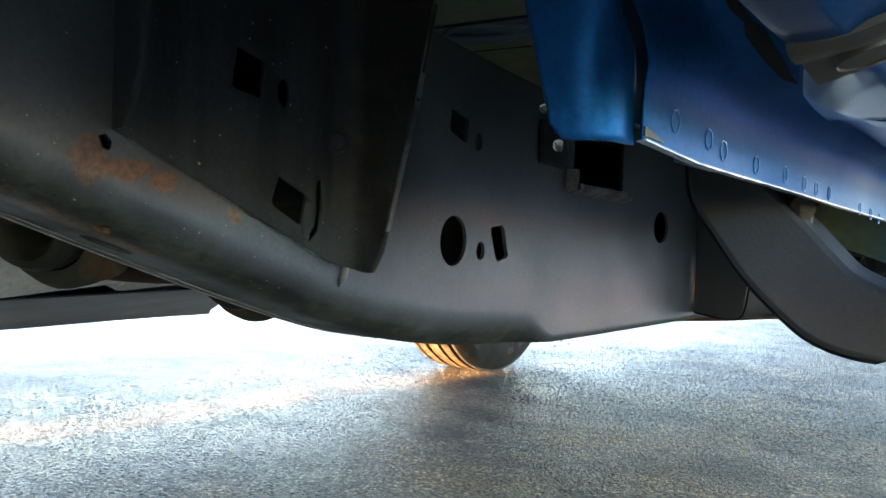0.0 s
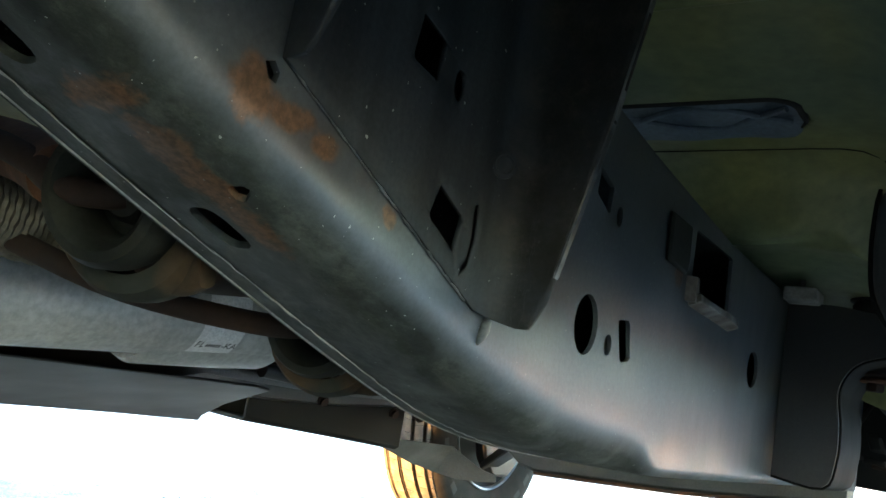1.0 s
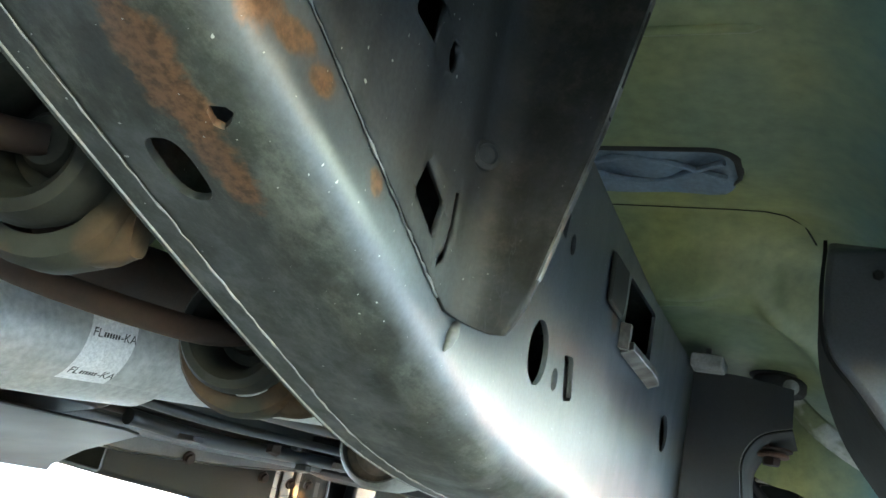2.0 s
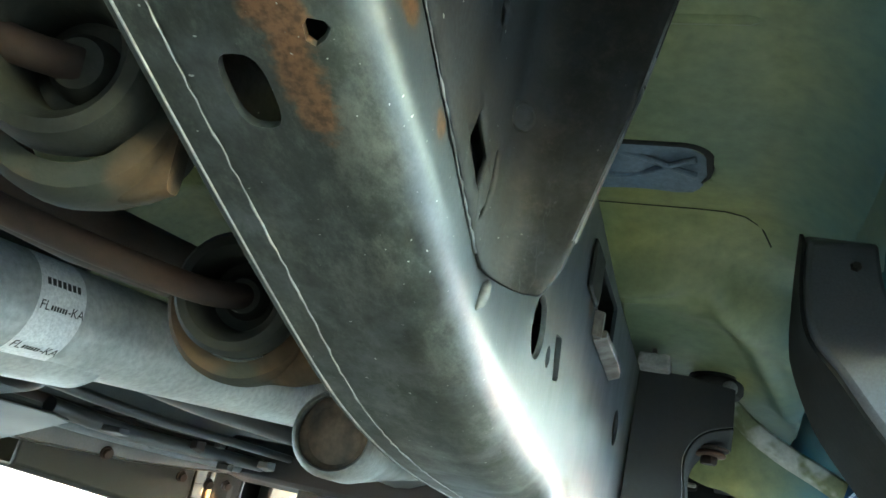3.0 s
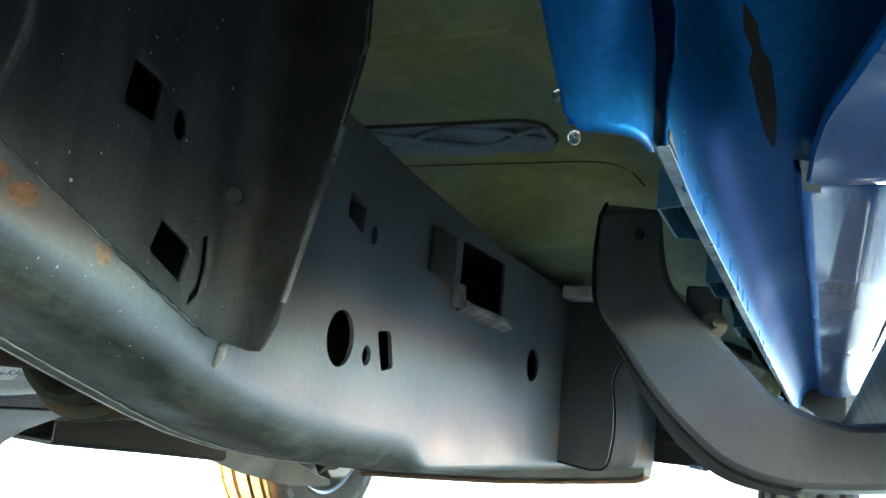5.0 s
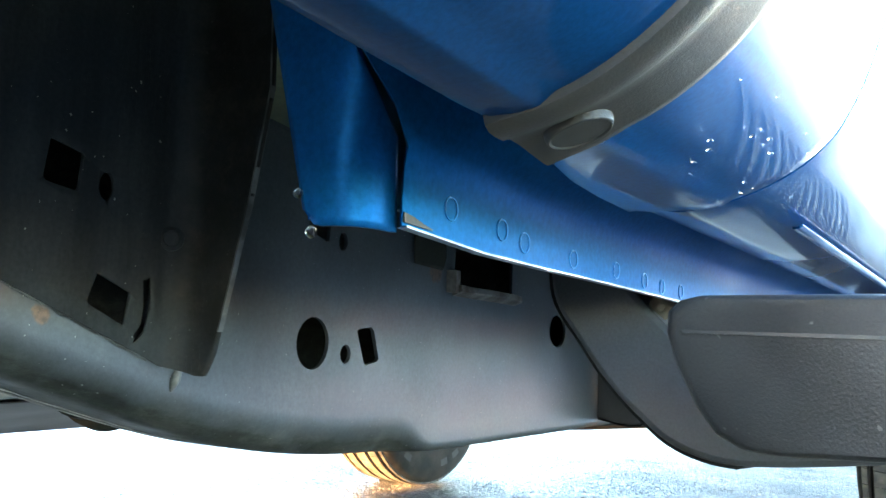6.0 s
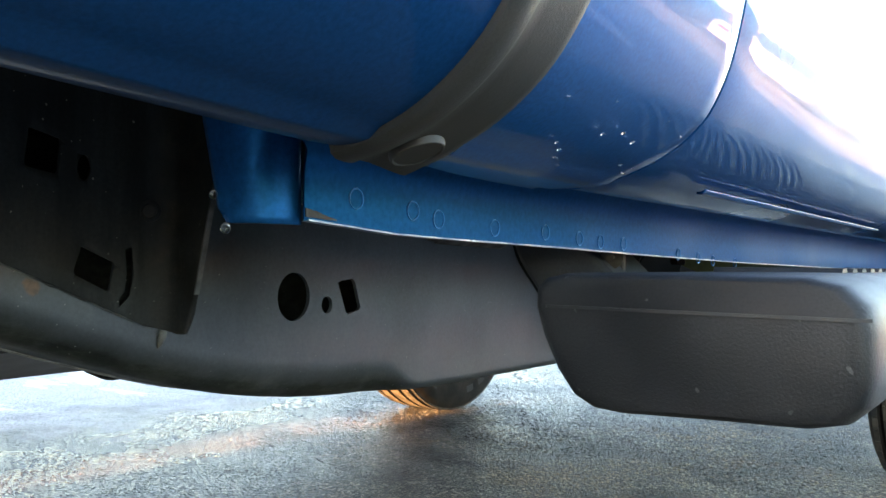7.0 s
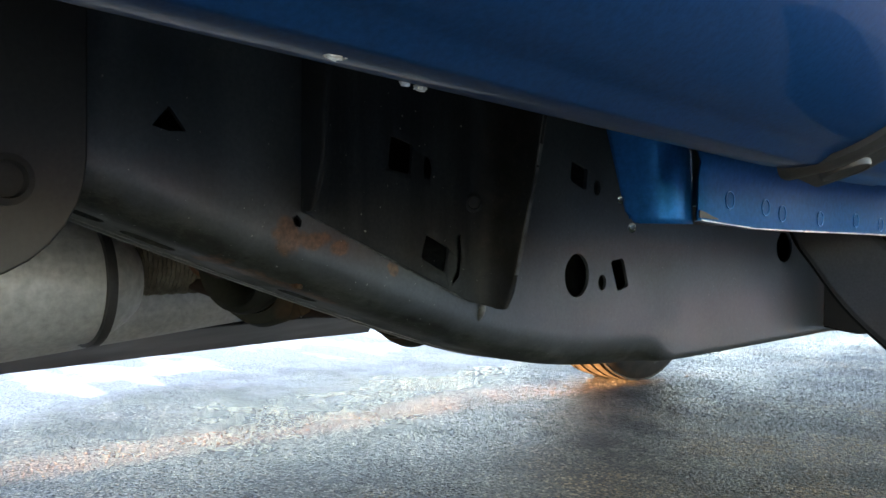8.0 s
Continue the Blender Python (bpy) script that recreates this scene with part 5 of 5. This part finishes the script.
loft(bm, [[(-0.145, y, 0.508 + dz), (-0.30, y, 0.470 + dz), (-0.44, y, 0.432 + dz), (-0.468, y, 0.420 + dz), (-0.480, y, 0.422 + dz), (-0.480, y, 0.56)] for y, dz in ((0.3, -0.015), (1.0, -0.008), (1.60, 0.0), (1.70, 0.001))]
     + [[(-0.15, 1.735, 0.506), (-0.31, 1.80, 0.468), (-0.44, 1.87, 0.433), (-0.468, 1.89, 0.421), (-0.480, 1.895, 0.423), (-0.480, 1.895, 0.56)]], False, False)
fuel_tank = solid(part("fuel_tank_shield", bm, M_SHIELD, truck, "dark grey plastic shield under the fuel tank", face=(0.2, 0, -1)), 0.004, 1)
bm = bmesh.new()
loft(bm, [[(-0.42, y, 0.47), (-0.16, y, 0.53), (-0.16, y, 0.72), (-0.42, y, 0.72)] for y in (0.3, 1.7)])
part("fuel_tank", bm, M_BLACK, fuel_tank, bevel=0.02)

# far rail and clutter beyond it
bm = bmesh.new()
ZF = [(0.30, 0.80), (0.70, 0.70), (0.956, 0.62), (1.20, 0.545), (1.5, 0.490), (1.8, 0.474), (2.0, 0.470), (2.3, 0.480), (2.5, 0.495), (3.0, 0.54), (3.5, 0.59)]
loft(bm, [[(-0.45, y, soft(y, ZF) + 0.005), (-0.448, y, soft(y, ZF) + 0.003), (-0.455, y, soft(y, ZF)), (-0.515, y, soft(y, ZF)), (-0.53, y, soft(y, ZF) + 0.017), (-0.53, y, lerp(y, ZT)), (-0.45, y, lerp(y, ZT))] for y in us[::6] + [2.9, 3.1, 3.3]])
far_rail = part("frame_rail", bm, M_FARRAIL, truck, "dark chassis rail on the far side")
bm = bmesh.new()
loft(bm, [[(-0.46, y, 0.500), (-0.46, y, z0 + 0.008), (-0.47, y, z0), (-0.585, y, z0 + 0.002), (-0.595, y, z0 + 0.010), (-0.595, y, 0.500), (-0.588, y, 0.500), (-0.585, y, z0 + 0.010), (-0.47, y, z0 + 0.008), (-0.467, y, 0.500)] for y, z0 in ((2.0, 0.424), (2.3, 0.405), (2.53, 0.389))])
part("skid_channel", bm, M_DARKPANEL, far_rail, "dark pressed channel below the rail", bevel=0.003)
# pressed sheet that runs on from the channel, down behind the front wheel
bm = bmesh.new()
loft(bm, [[(-0.480, 2.44, 0.416), (-0.490, 2.47, 0.405), (-0.500, 2.50, 0.393)], [(-0.490, 2.56, 0.412), (-0.508, 2.58, 0.392), (-0.525, 2.60, 0.373)],
          [(-0.500, 2.68, 0.408), (-0.535, 2.70, 0.375), (-0.555, 2.72, 0.348)], [(-0.510, 2.86, 0.402), (-0.550, 2.88, 0.360), (-0.580, 2.90, 0.319)],
          [(-0.480, 2.89, 0.376), (-0.505, 2.91, 0.345), (-0.520, 2.92, 0.313)], [(-0.440, 2.92, 0.352), (-0.450, 2.93, 0.338), (-0.460, 2.94, 0.318)],
          [(-0.405, 2.94, 0.342), (-0.408, 2.945, 0.334), (-0.410, 2.95, 0.326)]], False, False)
solid(part("skid_sheet", bm, M_SKID, far_rail, "pale grey pressed sheet behind the front wheel", face=(0.6, -0.6, -0.4)), 0.004, -1)
for x, y, z in ((-0.445, 2.47, 0.478), (-0.445, 2.58, 0.476), (-0.445, 2.66, 0.482), (-0.44, 2.2, 0.485)):
    bm = bmesh.new()
    lathe(bm, [(0.013, 0), (0.013, 0.004), (0.009, 0.004), (0.009, 0.012)], (x - 0.006, y, z), (1, -0.3, -0.3), 12)
    part("bolt_head", bm, M_DULLRUST, far_rail)
bm = bmesh.new()
loft(bm, [[(x, 2.62, 0.51), (x, 2.72, 0.50), (x, 2.73, 0.60), (x, 2.62, 0.60)] for x in (-0.45, -0.2, 0.1, 0.44)])
crossmember = part("crossmember", bm, M_BLACK, truck, "black crossmember under the gearbox", bevel=0.01)
bm = bmesh.new()
LOWX = [(-0.26, 0.470), (-0.24, 0.436), (-0.19, 0.404), (-0.15, 0.397), (0.02, 0.409), (0.20, 0.423), (0.36, 0.442), (0.505, 0.462), (0.528, 0.474)]
loft(bm, [[(x, 2.655, z + 0.010), (x, 2.670, z + 0.002), (x, 2.735, z), (x, 2.75, z + 0.01), (x, 2.75, 0.53), (x, 2.655, 0.53)] for x, z in LOWX])
lower_cross = part("lower_crossmember", bm, M_FARRAIL, truck, "grey dusty crossmember with a rusty lower edge", bevel=0.002)
bm = bmesh.new()
loft(bm, [[(x, 2.653, z + 0.004), (x, 2.660, z - 0.004), (x, 2.73, z - 0.005), (x, 2.735, z - 0.001)] for x, z in LOWX[3:]])
part("rusty_edge", bm, M_RUST, lower_cross, "rusty lower edge")
# Black discs stand in for two small holes in the crossmember.
for x in (0.02, 0.045):
    bm = bmesh.new()
    lathe(bm, [(0.006, 0.0), (0.006, 0.0015), (0.001, 0.0018)], (x, 2.6548, 0.455), (0, -1, 0), 14)
    part("hole_disc", bm, M_HOLE, lower_cross)
bm = bmesh.new()
tube(bm, [(-0.02, 2.3, 0.68), (-0.02, 2.55, 0.69), (-0.01, 2.9, 0.70), (0, 3.3, 0.70)], [0.09, 0.13, 0.16, 0.2], 24)
part("gearbox", bm, M_GREYSHEET, crossmember, "grey cast gearbox housing")

for x, z, r, y0, y1, mt in ((-0.40, 0.520, 0.011, 1.75, 2.9, M_GREYSHEET), (-0.37, 0.545, 0.008, 1.5, 2.9, M_DULLRUST), (-0.34, 0.53, 0.014, 1.9, 2.6, M_BLACK), (-0.28, 0.56, 0.009, 1.75, 2.7, M_BLACK), (-0.20, 0.60, 0.020, 1.8, 2.6, M_BLACK)):
    bm = bmesh.new()
    tube(bm, smooth_path([(x, y0, z), (x + 0.01, y0 + (y1 - y0) * 0.3, z - 0.006), (x - 0.008, y0 + (y1 - y0) * 0.7, z + 0.004), (x, y1, z + 0.01)], 6), r, 12)
    part("underbody_line", bm, mt, truck)
rnd = random.Random(12)
for k in range(16):
    x, y, z = rnd.uniform(-0.43, -0.2), rnd.uniform(1.95, 2.6), rnd.uniform(0.50, 0.57)
    bm = bmesh.new()
    w, d, h = rnd.uniform(0.008, 0.024), rnd.uniform(0.008, 0.02), rnd.uniform(0.006, 0.018)
    loft(bm, [[(x - w, y - d, z), (x - w * 0.6, y + d, z - h * 0.3), (x + w, y + d * 0.7, z), (x + w * 0.8, y - d, z + h * 0.2)], [(x - w * 0.9, y - d, z + h), (x - w * 0.5, y + d, z + h), (x + w, y + d * 0.6, z + h * 1.2), (x + w * 0.7, y - d, z + h)]])
    part("line_clip", bm, (M_BLACK, M_DULLRUST, M_FARRAIL)[k % 3], truck, bevel=0.002)

# front wheel well behind the near front wheel
bm = bmesh.new()
box(bm, (0.45, 2.93, 0.50), (0.92, 2.95, 1.0))
splash = part("splash_panel", bm, M_DARKPANEL, truck, "black plastic splash panel behind the front wheel", bevel=0.005)
for lo, hi, mt in (((0.60, 2.62, 0.60), (0.72, 2.66, 0.63), M_BLACK), ((0.56, 2.70, 0.545), (0.66, 2.74, 0.558), M_DULLRUST), ((0.64, 2.60, 0.68), (0.70, 2.66, 0.69), M_BLACK), ((0.58, 2.5, 0.665), (0.61, 2.52, 0.672), M_WELD), ((0.60, 2.78, 0.50), (0.63, 2.80, 0.508), M_EDGE)):
    bm = bmesh.new()
    box(bm, lo, hi)
    part("small_bracket", bm, mt, splash, bevel=0.004)
rnd = random.Random(21)
for k in range(6):
    bm = bmesh.new()
    x, z = rnd.uniform(0.56, 0.80), rnd.uniform(0.50, 0.62)
    tube(bm, smooth_path([(x, 2.90, z), (x + rnd.uniform(-0.06, 0.06), 2.80, z + rnd.uniform(0.0, 0.08)), (x + rnd.uniform(-0.12, 0.12), 2.72 + rnd.uniform(-0.06, 0.06), z + rnd.uniform(0.06, 0.16)), (x + rnd.uniform(-0.1, 0.1), 2.88, z + 0.24)], 6), rnd.uniform(0.004, 0.012), 10)
    part("hose", bm, M_RUBBER, splash)
for k in range(16):
    bm = bmesh.new()
    x, y, z = rnd.uniform(0.56, 0.80), rnd.uniform(2.55, 2.88), rnd.uniform(0.50, 0.70)
    w, h, d = rnd.uniform(0.010, 0.035), rnd.uniform(0.004, 0.018), rnd.uniform(0.006, 0.02)
    tilt = rnd.uniform(-0.5, 0.5)
    loft(bm, [[(x + a * w * f + b * h * tilt, y + c * d, z + b * h * f + a * w * tilt * 0.5) for a, b in ((-1, -1), (1, -0.8), (1, 1), (-0.8, 1))] for c, f in ((-1, 0.8), (-0.7, 1.0), (1, 1.0))])
    part("small_bracket", bm, (M_BLACK, M_DARKPANEL, M_RUBBER, M_PALE, M_BLACK, M_DULLRUST)[k % 6], splash, bevel=0.002)

# ---- wheels ----
def wheel(x, y, label, fine):
    c = (x, y, GROUND + 0.40)
    bm = bmesh.new()
    prof = [(0.232, -0.090), (0.240, -0.100), (0.262, -0.110), (0.31, -0.120), (0.345, -0.120), (0.372, -0.115), (0.388, -0.106), (0.395, -0.096)]
    tread = []
    for gx in (-0.075, -0.028, 0.028, 0.075):
        tread += [(0.394, gx - 0.0075), (0.387, gx - 0.006), (0.387, gx + 0.006), (0.394, gx + 0.0075)]
    prof += tread + [(r, -h) for r, h in reversed(prof)]
    lathe(bm, [(r, h * 0.93) for r, h in prof], c, (1, 0, 0), 72, "ring")
    ty = part("wheel", bm, M_TYRE, truck, label)
    n = 60
    if fine:
        bm = bmesh.new()
        for k in range(n):
            a = 2 * math.pi * k / n
            for x0, x1, r1 in ((-0.094, -0.082, 0.3985), (0.082, 0.094, 0.3985), (-0.068, -0.036, 0.4015), (0.036, 0.068, 0.4015), (-0.020, 0.020, 0.4015)):
                sk = 0.3 * (1 if x0 < 0 else -1)
                vsx = []
                for xx in (x0, x1):
                    for rr in (0.387, r1):
                        for da in (-0.049, 0.049):
                            aa = a + da + sk * xx + (0.05 if abs(x0) < 0.03 else 0)
                            vsx.append(bm.verts.new((c[0] + xx, c[1] + rr * math.cos(aa), c[2] + rr * math.sin(aa))))
                for q in ((0, 1, 3, 2), (4, 6, 7, 5), (0, 4, 5, 1), (2, 3, 7, 6), (0, 2, 6, 4), (1, 5, 7, 3)):
                    bm.faces.new([vsx[i] for i in q])
        tagged(part("tread", bm, M_TREAD, ty, smooth=False), kind="stuff")
        for sgn in (-1, 1):
            bm = bmesh.new()
            for k in range(26):
                a0 = 2 * math.pi * k / 26
                if k % 13 in (5, 6, 11, 12):
                    continue
                rows = [[(c[0] + sgn * (0.1116 + 0.0012), c[1] + r * math.cos(a), c[2] + r * math.sin(a)) for r in (0.318, 0.342)] for a in span(a0, a0 + 0.13, 3)]
                loft(bm, rows, False, False)
            tagged(part("sidewall_rib", bm, M_RUBBER, ty), kind="stuff")
    bm = bmesh.new()
    sg = 1 if x < 0 else -1     # towards the truck's middle
    lathe(bm, [(0.234, sg * 0.088), (0.236, sg * 0.098), (0.243, sg * 0.103), (0.245, sg * 0.100), (0.241, sg * 0.090)], c, (1, 0, 0), 56, "ring")
    part("rim_lip", bm, M_RIM, ty, "bright lip of the alloy rim")
    # Rim's inside and brake disc coloured black for the shade in the wheel.
    bm = bmesh.new()
    lathe(bm, [(0.233, sg * 0.092), (0.226, sg * 0.086), (0.212, sg * 0.05), (0.205, sg * -0.04), (0.20, sg * -0.06), (0.05, sg * -0.07), (0.001, sg * -0.07)], c, (1, 0, 0), 56, "open")
    part("rim", bm, M_BLACK, ty, "inside of the rim, coloured black for the shade in it")
    bm = bmesh.new()
    lathe(bm, [(0.195, sg * 0.045), (0.195, sg * 0.052), (0.06, sg * 0.056), (0.05, sg * 0.09), (0.001, sg * 0.09)], c, (1, 0, 0), 40)
    part("brake_disc", bm, M_BLACK, ty)
    return ty


wheel(-0.803, 3.42, "front wheel with a ribbed black tyre and silver rim", True)
wheel(0.840, 3.42, "near front wheel with a black tyre", True)
wheel(-0.848, -0.28, "rear wheel with a black tyre", False)
wheel(0.840, -0.28, "rear wheel with a black tyre", False)

# suspension inside the far front wheel
bm = bmesh.new()
loft(bm, [[(-0.50 - 0.19 * t, 3.22 + 0.16 * t + d, 0.43 - 0.10 * t + h * (1 - 0.3 * t)) for d, h in ((-0.05, -0.02), (-0.05, 0.02), (0.05, 0.022), (0.05, -0.02))] for t in span(0, 1, 6)])
part("control_arm", bm, M_BLACK, truck, "black forged control arm", bevel=0.006)
bm = bmesh.new()
loft(bm, [[(-0.655 - dx, 3.42 + w, z) for dx, w in ((0, -k), (0, k), (0.05, k * 0.9), (0.05, -k * 0.9))] for z, k in ((0.30, 0.05), (0.36, 0.12), (0.44, 0.16), (0.54, 0.15), (0.64, 0.06))])
part("steering_knuckle", bm, M_BLACK, truck, "black cast steering knuckle", bevel=0.01)

# ---- cars parked further on, which the doors mirror ----
def parked_car(x, y, paint, label):
    car = thing("parked_car", label, "car", group="parked cars", at=(x, y, GROUND))
    low = [(-2.20, 0.30), (-2.25, 0.55), (-2.20, 0.85), (-2.05, 0.98), (-1.2, 1.02), (0.9, 0.98), (1.95, 0.85), (2.18, 0.62), (2.20, 0.32)]
    bm = bmesh.new()
    loft(bm, [[(x + sx * w, y + a, GROUND + (c if c < 0.7 else c - dz)) for a, c in low] for sx, w, dz in ((-1, 0.86, 0.05), (-1, 0.80, 0.0), (1, 0.80, 0.0), (1, 0.86, 0.05))])
    part("body", bm, paint, car, bevel=0.03)
    bm = bmesh.new()
    loft(bm, [[(x + sx * w, y + a, GROUND + c) for a, c, w in ((-1.85, 0.99, 0.78), (-1.35, 1.40, 0.62), (0.15, 1.44, 0.62), (0.95, 0.98, 0.78))] for sx in (-1, 1)])
    part("glasshouse", bm, M_GLASS, car, "dark tinted windows", bevel=0.01)
    bm = bmesh.new()
    loft(bm, [[(x + sx * 0.63, y + a, GROUND + c) for a, c in ((-1.40, 1.39), (-1.30, 1.445), (0.10, 1.475), (0.22, 1.42))] for sx in (-1, 1)])
    part("roof", bm, paint, car, bevel=0.015)
    for sx in (-1, 1):
        for a in (-1.35, 1.35):
            bm = bmesh.new()
            lathe(bm, [(0.10, -0.09), (0.29, -0.10), (0.32, -0.07), (0.32, 0.07), (0.29, 0.10), (0.10, 0.09)], (x + sx * 0.79, y + a, GROUND + 0.32), (1, 0, 0), 28)
            wh = part("wheel", bm, M_TYRE, car)
            bm = bmesh.new()
            lathe(bm, [(0.20, 0.098), (0.19, 0.105), (0.05, 0.09), (0.001, 0.09)], (x + sx * 0.79, y + a, GROUND + 0.32), (sx, 0, 0), 20)
            part("hub_cap", bm, M_RIM, wh)
        bm = bmesh.new()
        box(bm, (x + sx * 0.62 - 0.14, y - 2.262, GROUND + 0.68), (x + sx * 0.62 + 0.14, y - 2.215, GROUND + 0.80))
        part("tail_light", bm, M_REDLENS, car, bevel=0.01)
    return car


parked_car(5.2, 15.0, M_WHITECAR, "white car parked in the row ahead on wet asphalt")
parked_car(7.9, 15.3, M_DARKCAR, "dark grey car parked beside the white car")

# bare woods beyond the car park
def woods():
    rnd = random.Random(9)
    bm = bmesh.new()
    for k in range(230):
        a = radians(rnd.uniform(15, 66))
        d = rnd.uniform(55, 75)
        x, y, r = d * math.sin(a), d * math.cos(a), rnd.uniform(1.0, 1.8)
        vs = bmesh.ops.create_icosphere(bm, subdivisions=2, radius=1.0, matrix=Matrix.Translation((x, y, GROUND + r * 0.9)) @ Matrix.Diagonal((r, r, r * rnd.uniform(0.9, 1.3), 1)))["verts"]
        for v in vs:
            v.co += Vector((rnd.uniform(-1, 1), rnd.uniform(-1, 1), rnd.uniform(-1, 1))) * 0.28 * r
    return bm


tagged(part("far_woods", woods(), M_WOODS, smooth=False), "brown bare woods beyond the car park", "woods", kind="stuff")

# ---- water and frost ----
def drops():
    rnd = random.Random(5)
    bm = bmesh.new()

    def drop(p, r, sq=0.6):
        m = Matrix.Translation(p) @ Matrix.Diagonal((r, r, r * sq, 1))
        bmesh.ops.create_icosphere(bm, subdivisions=2, radius=1.0, matrix=m)

    drop((0.7965, 1.0515, 0.6592), 0.0023, 1.2)
    drop((0.790, 1.050, 0.6745), 0.0022, 1.0)
    for p in ((0.943, 1.130, 0.7005), (0.946, 1.145, 0.7025), (0.943, 1.161, 0.7005), (0.934, 1.106, 0.6945), (0.932, 1.112, 0.6925)):
        drop(p, 0.0011, 0.6)
    for k in range(14):
        i = rnd.randrange(16, 26)
        x, z = SIDEP[i]
        y = 1.08 + 0.16 * rnd.random()
        drop((x, min(y, seam(z) - 0.01), z - 0.0005), 0.0004 + 0.0007 * rnd.random() ** 2, 0.5)
    for k in range(14):
        drop((0.8195, 1.10 + 0.25 * rnd.random(), 0.664 + 0.012 * rnd.random()), 0.0006 + 0.0008 * rnd.random(), 0.8)
    return bm


tagged(part("water_drops", drops(), M_WATER), "clear water drops on the blue body", "water drops", kind="stuff")


def frost():
    rnd = random.Random(8)
    bm = bmesh.new()
    for y, x, r in ((0.770, 0.9030, 0.0017), (0.7725, 0.9036, 0.0010), (0.806, 0.8925, 0.0014), (0.800, 0.8930, 0.0010)):
        z = rise(y) + (lerp(x, SIDE) - 0.0012 if x > 0.895 else 0.6856)
        bmesh.ops.create_icosphere(bm, subdivisions=2, radius=1.0, matrix=Matrix.Translation((x, y, z)) @ Matrix.Diagonal((r, r * 1.7, r * 0.7, 1)))
    for v in bm.verts:
        v.co += Vector((rnd.uniform(-1, 1), rnd.uniform(-1, 1), rnd.uniform(-1, 1))) * 0.0004
    return bm


tagged(part("frost_bits", frost(), M_FROST), "small white bits of ice on the bed's lower edge", "ice", kind="stuff")
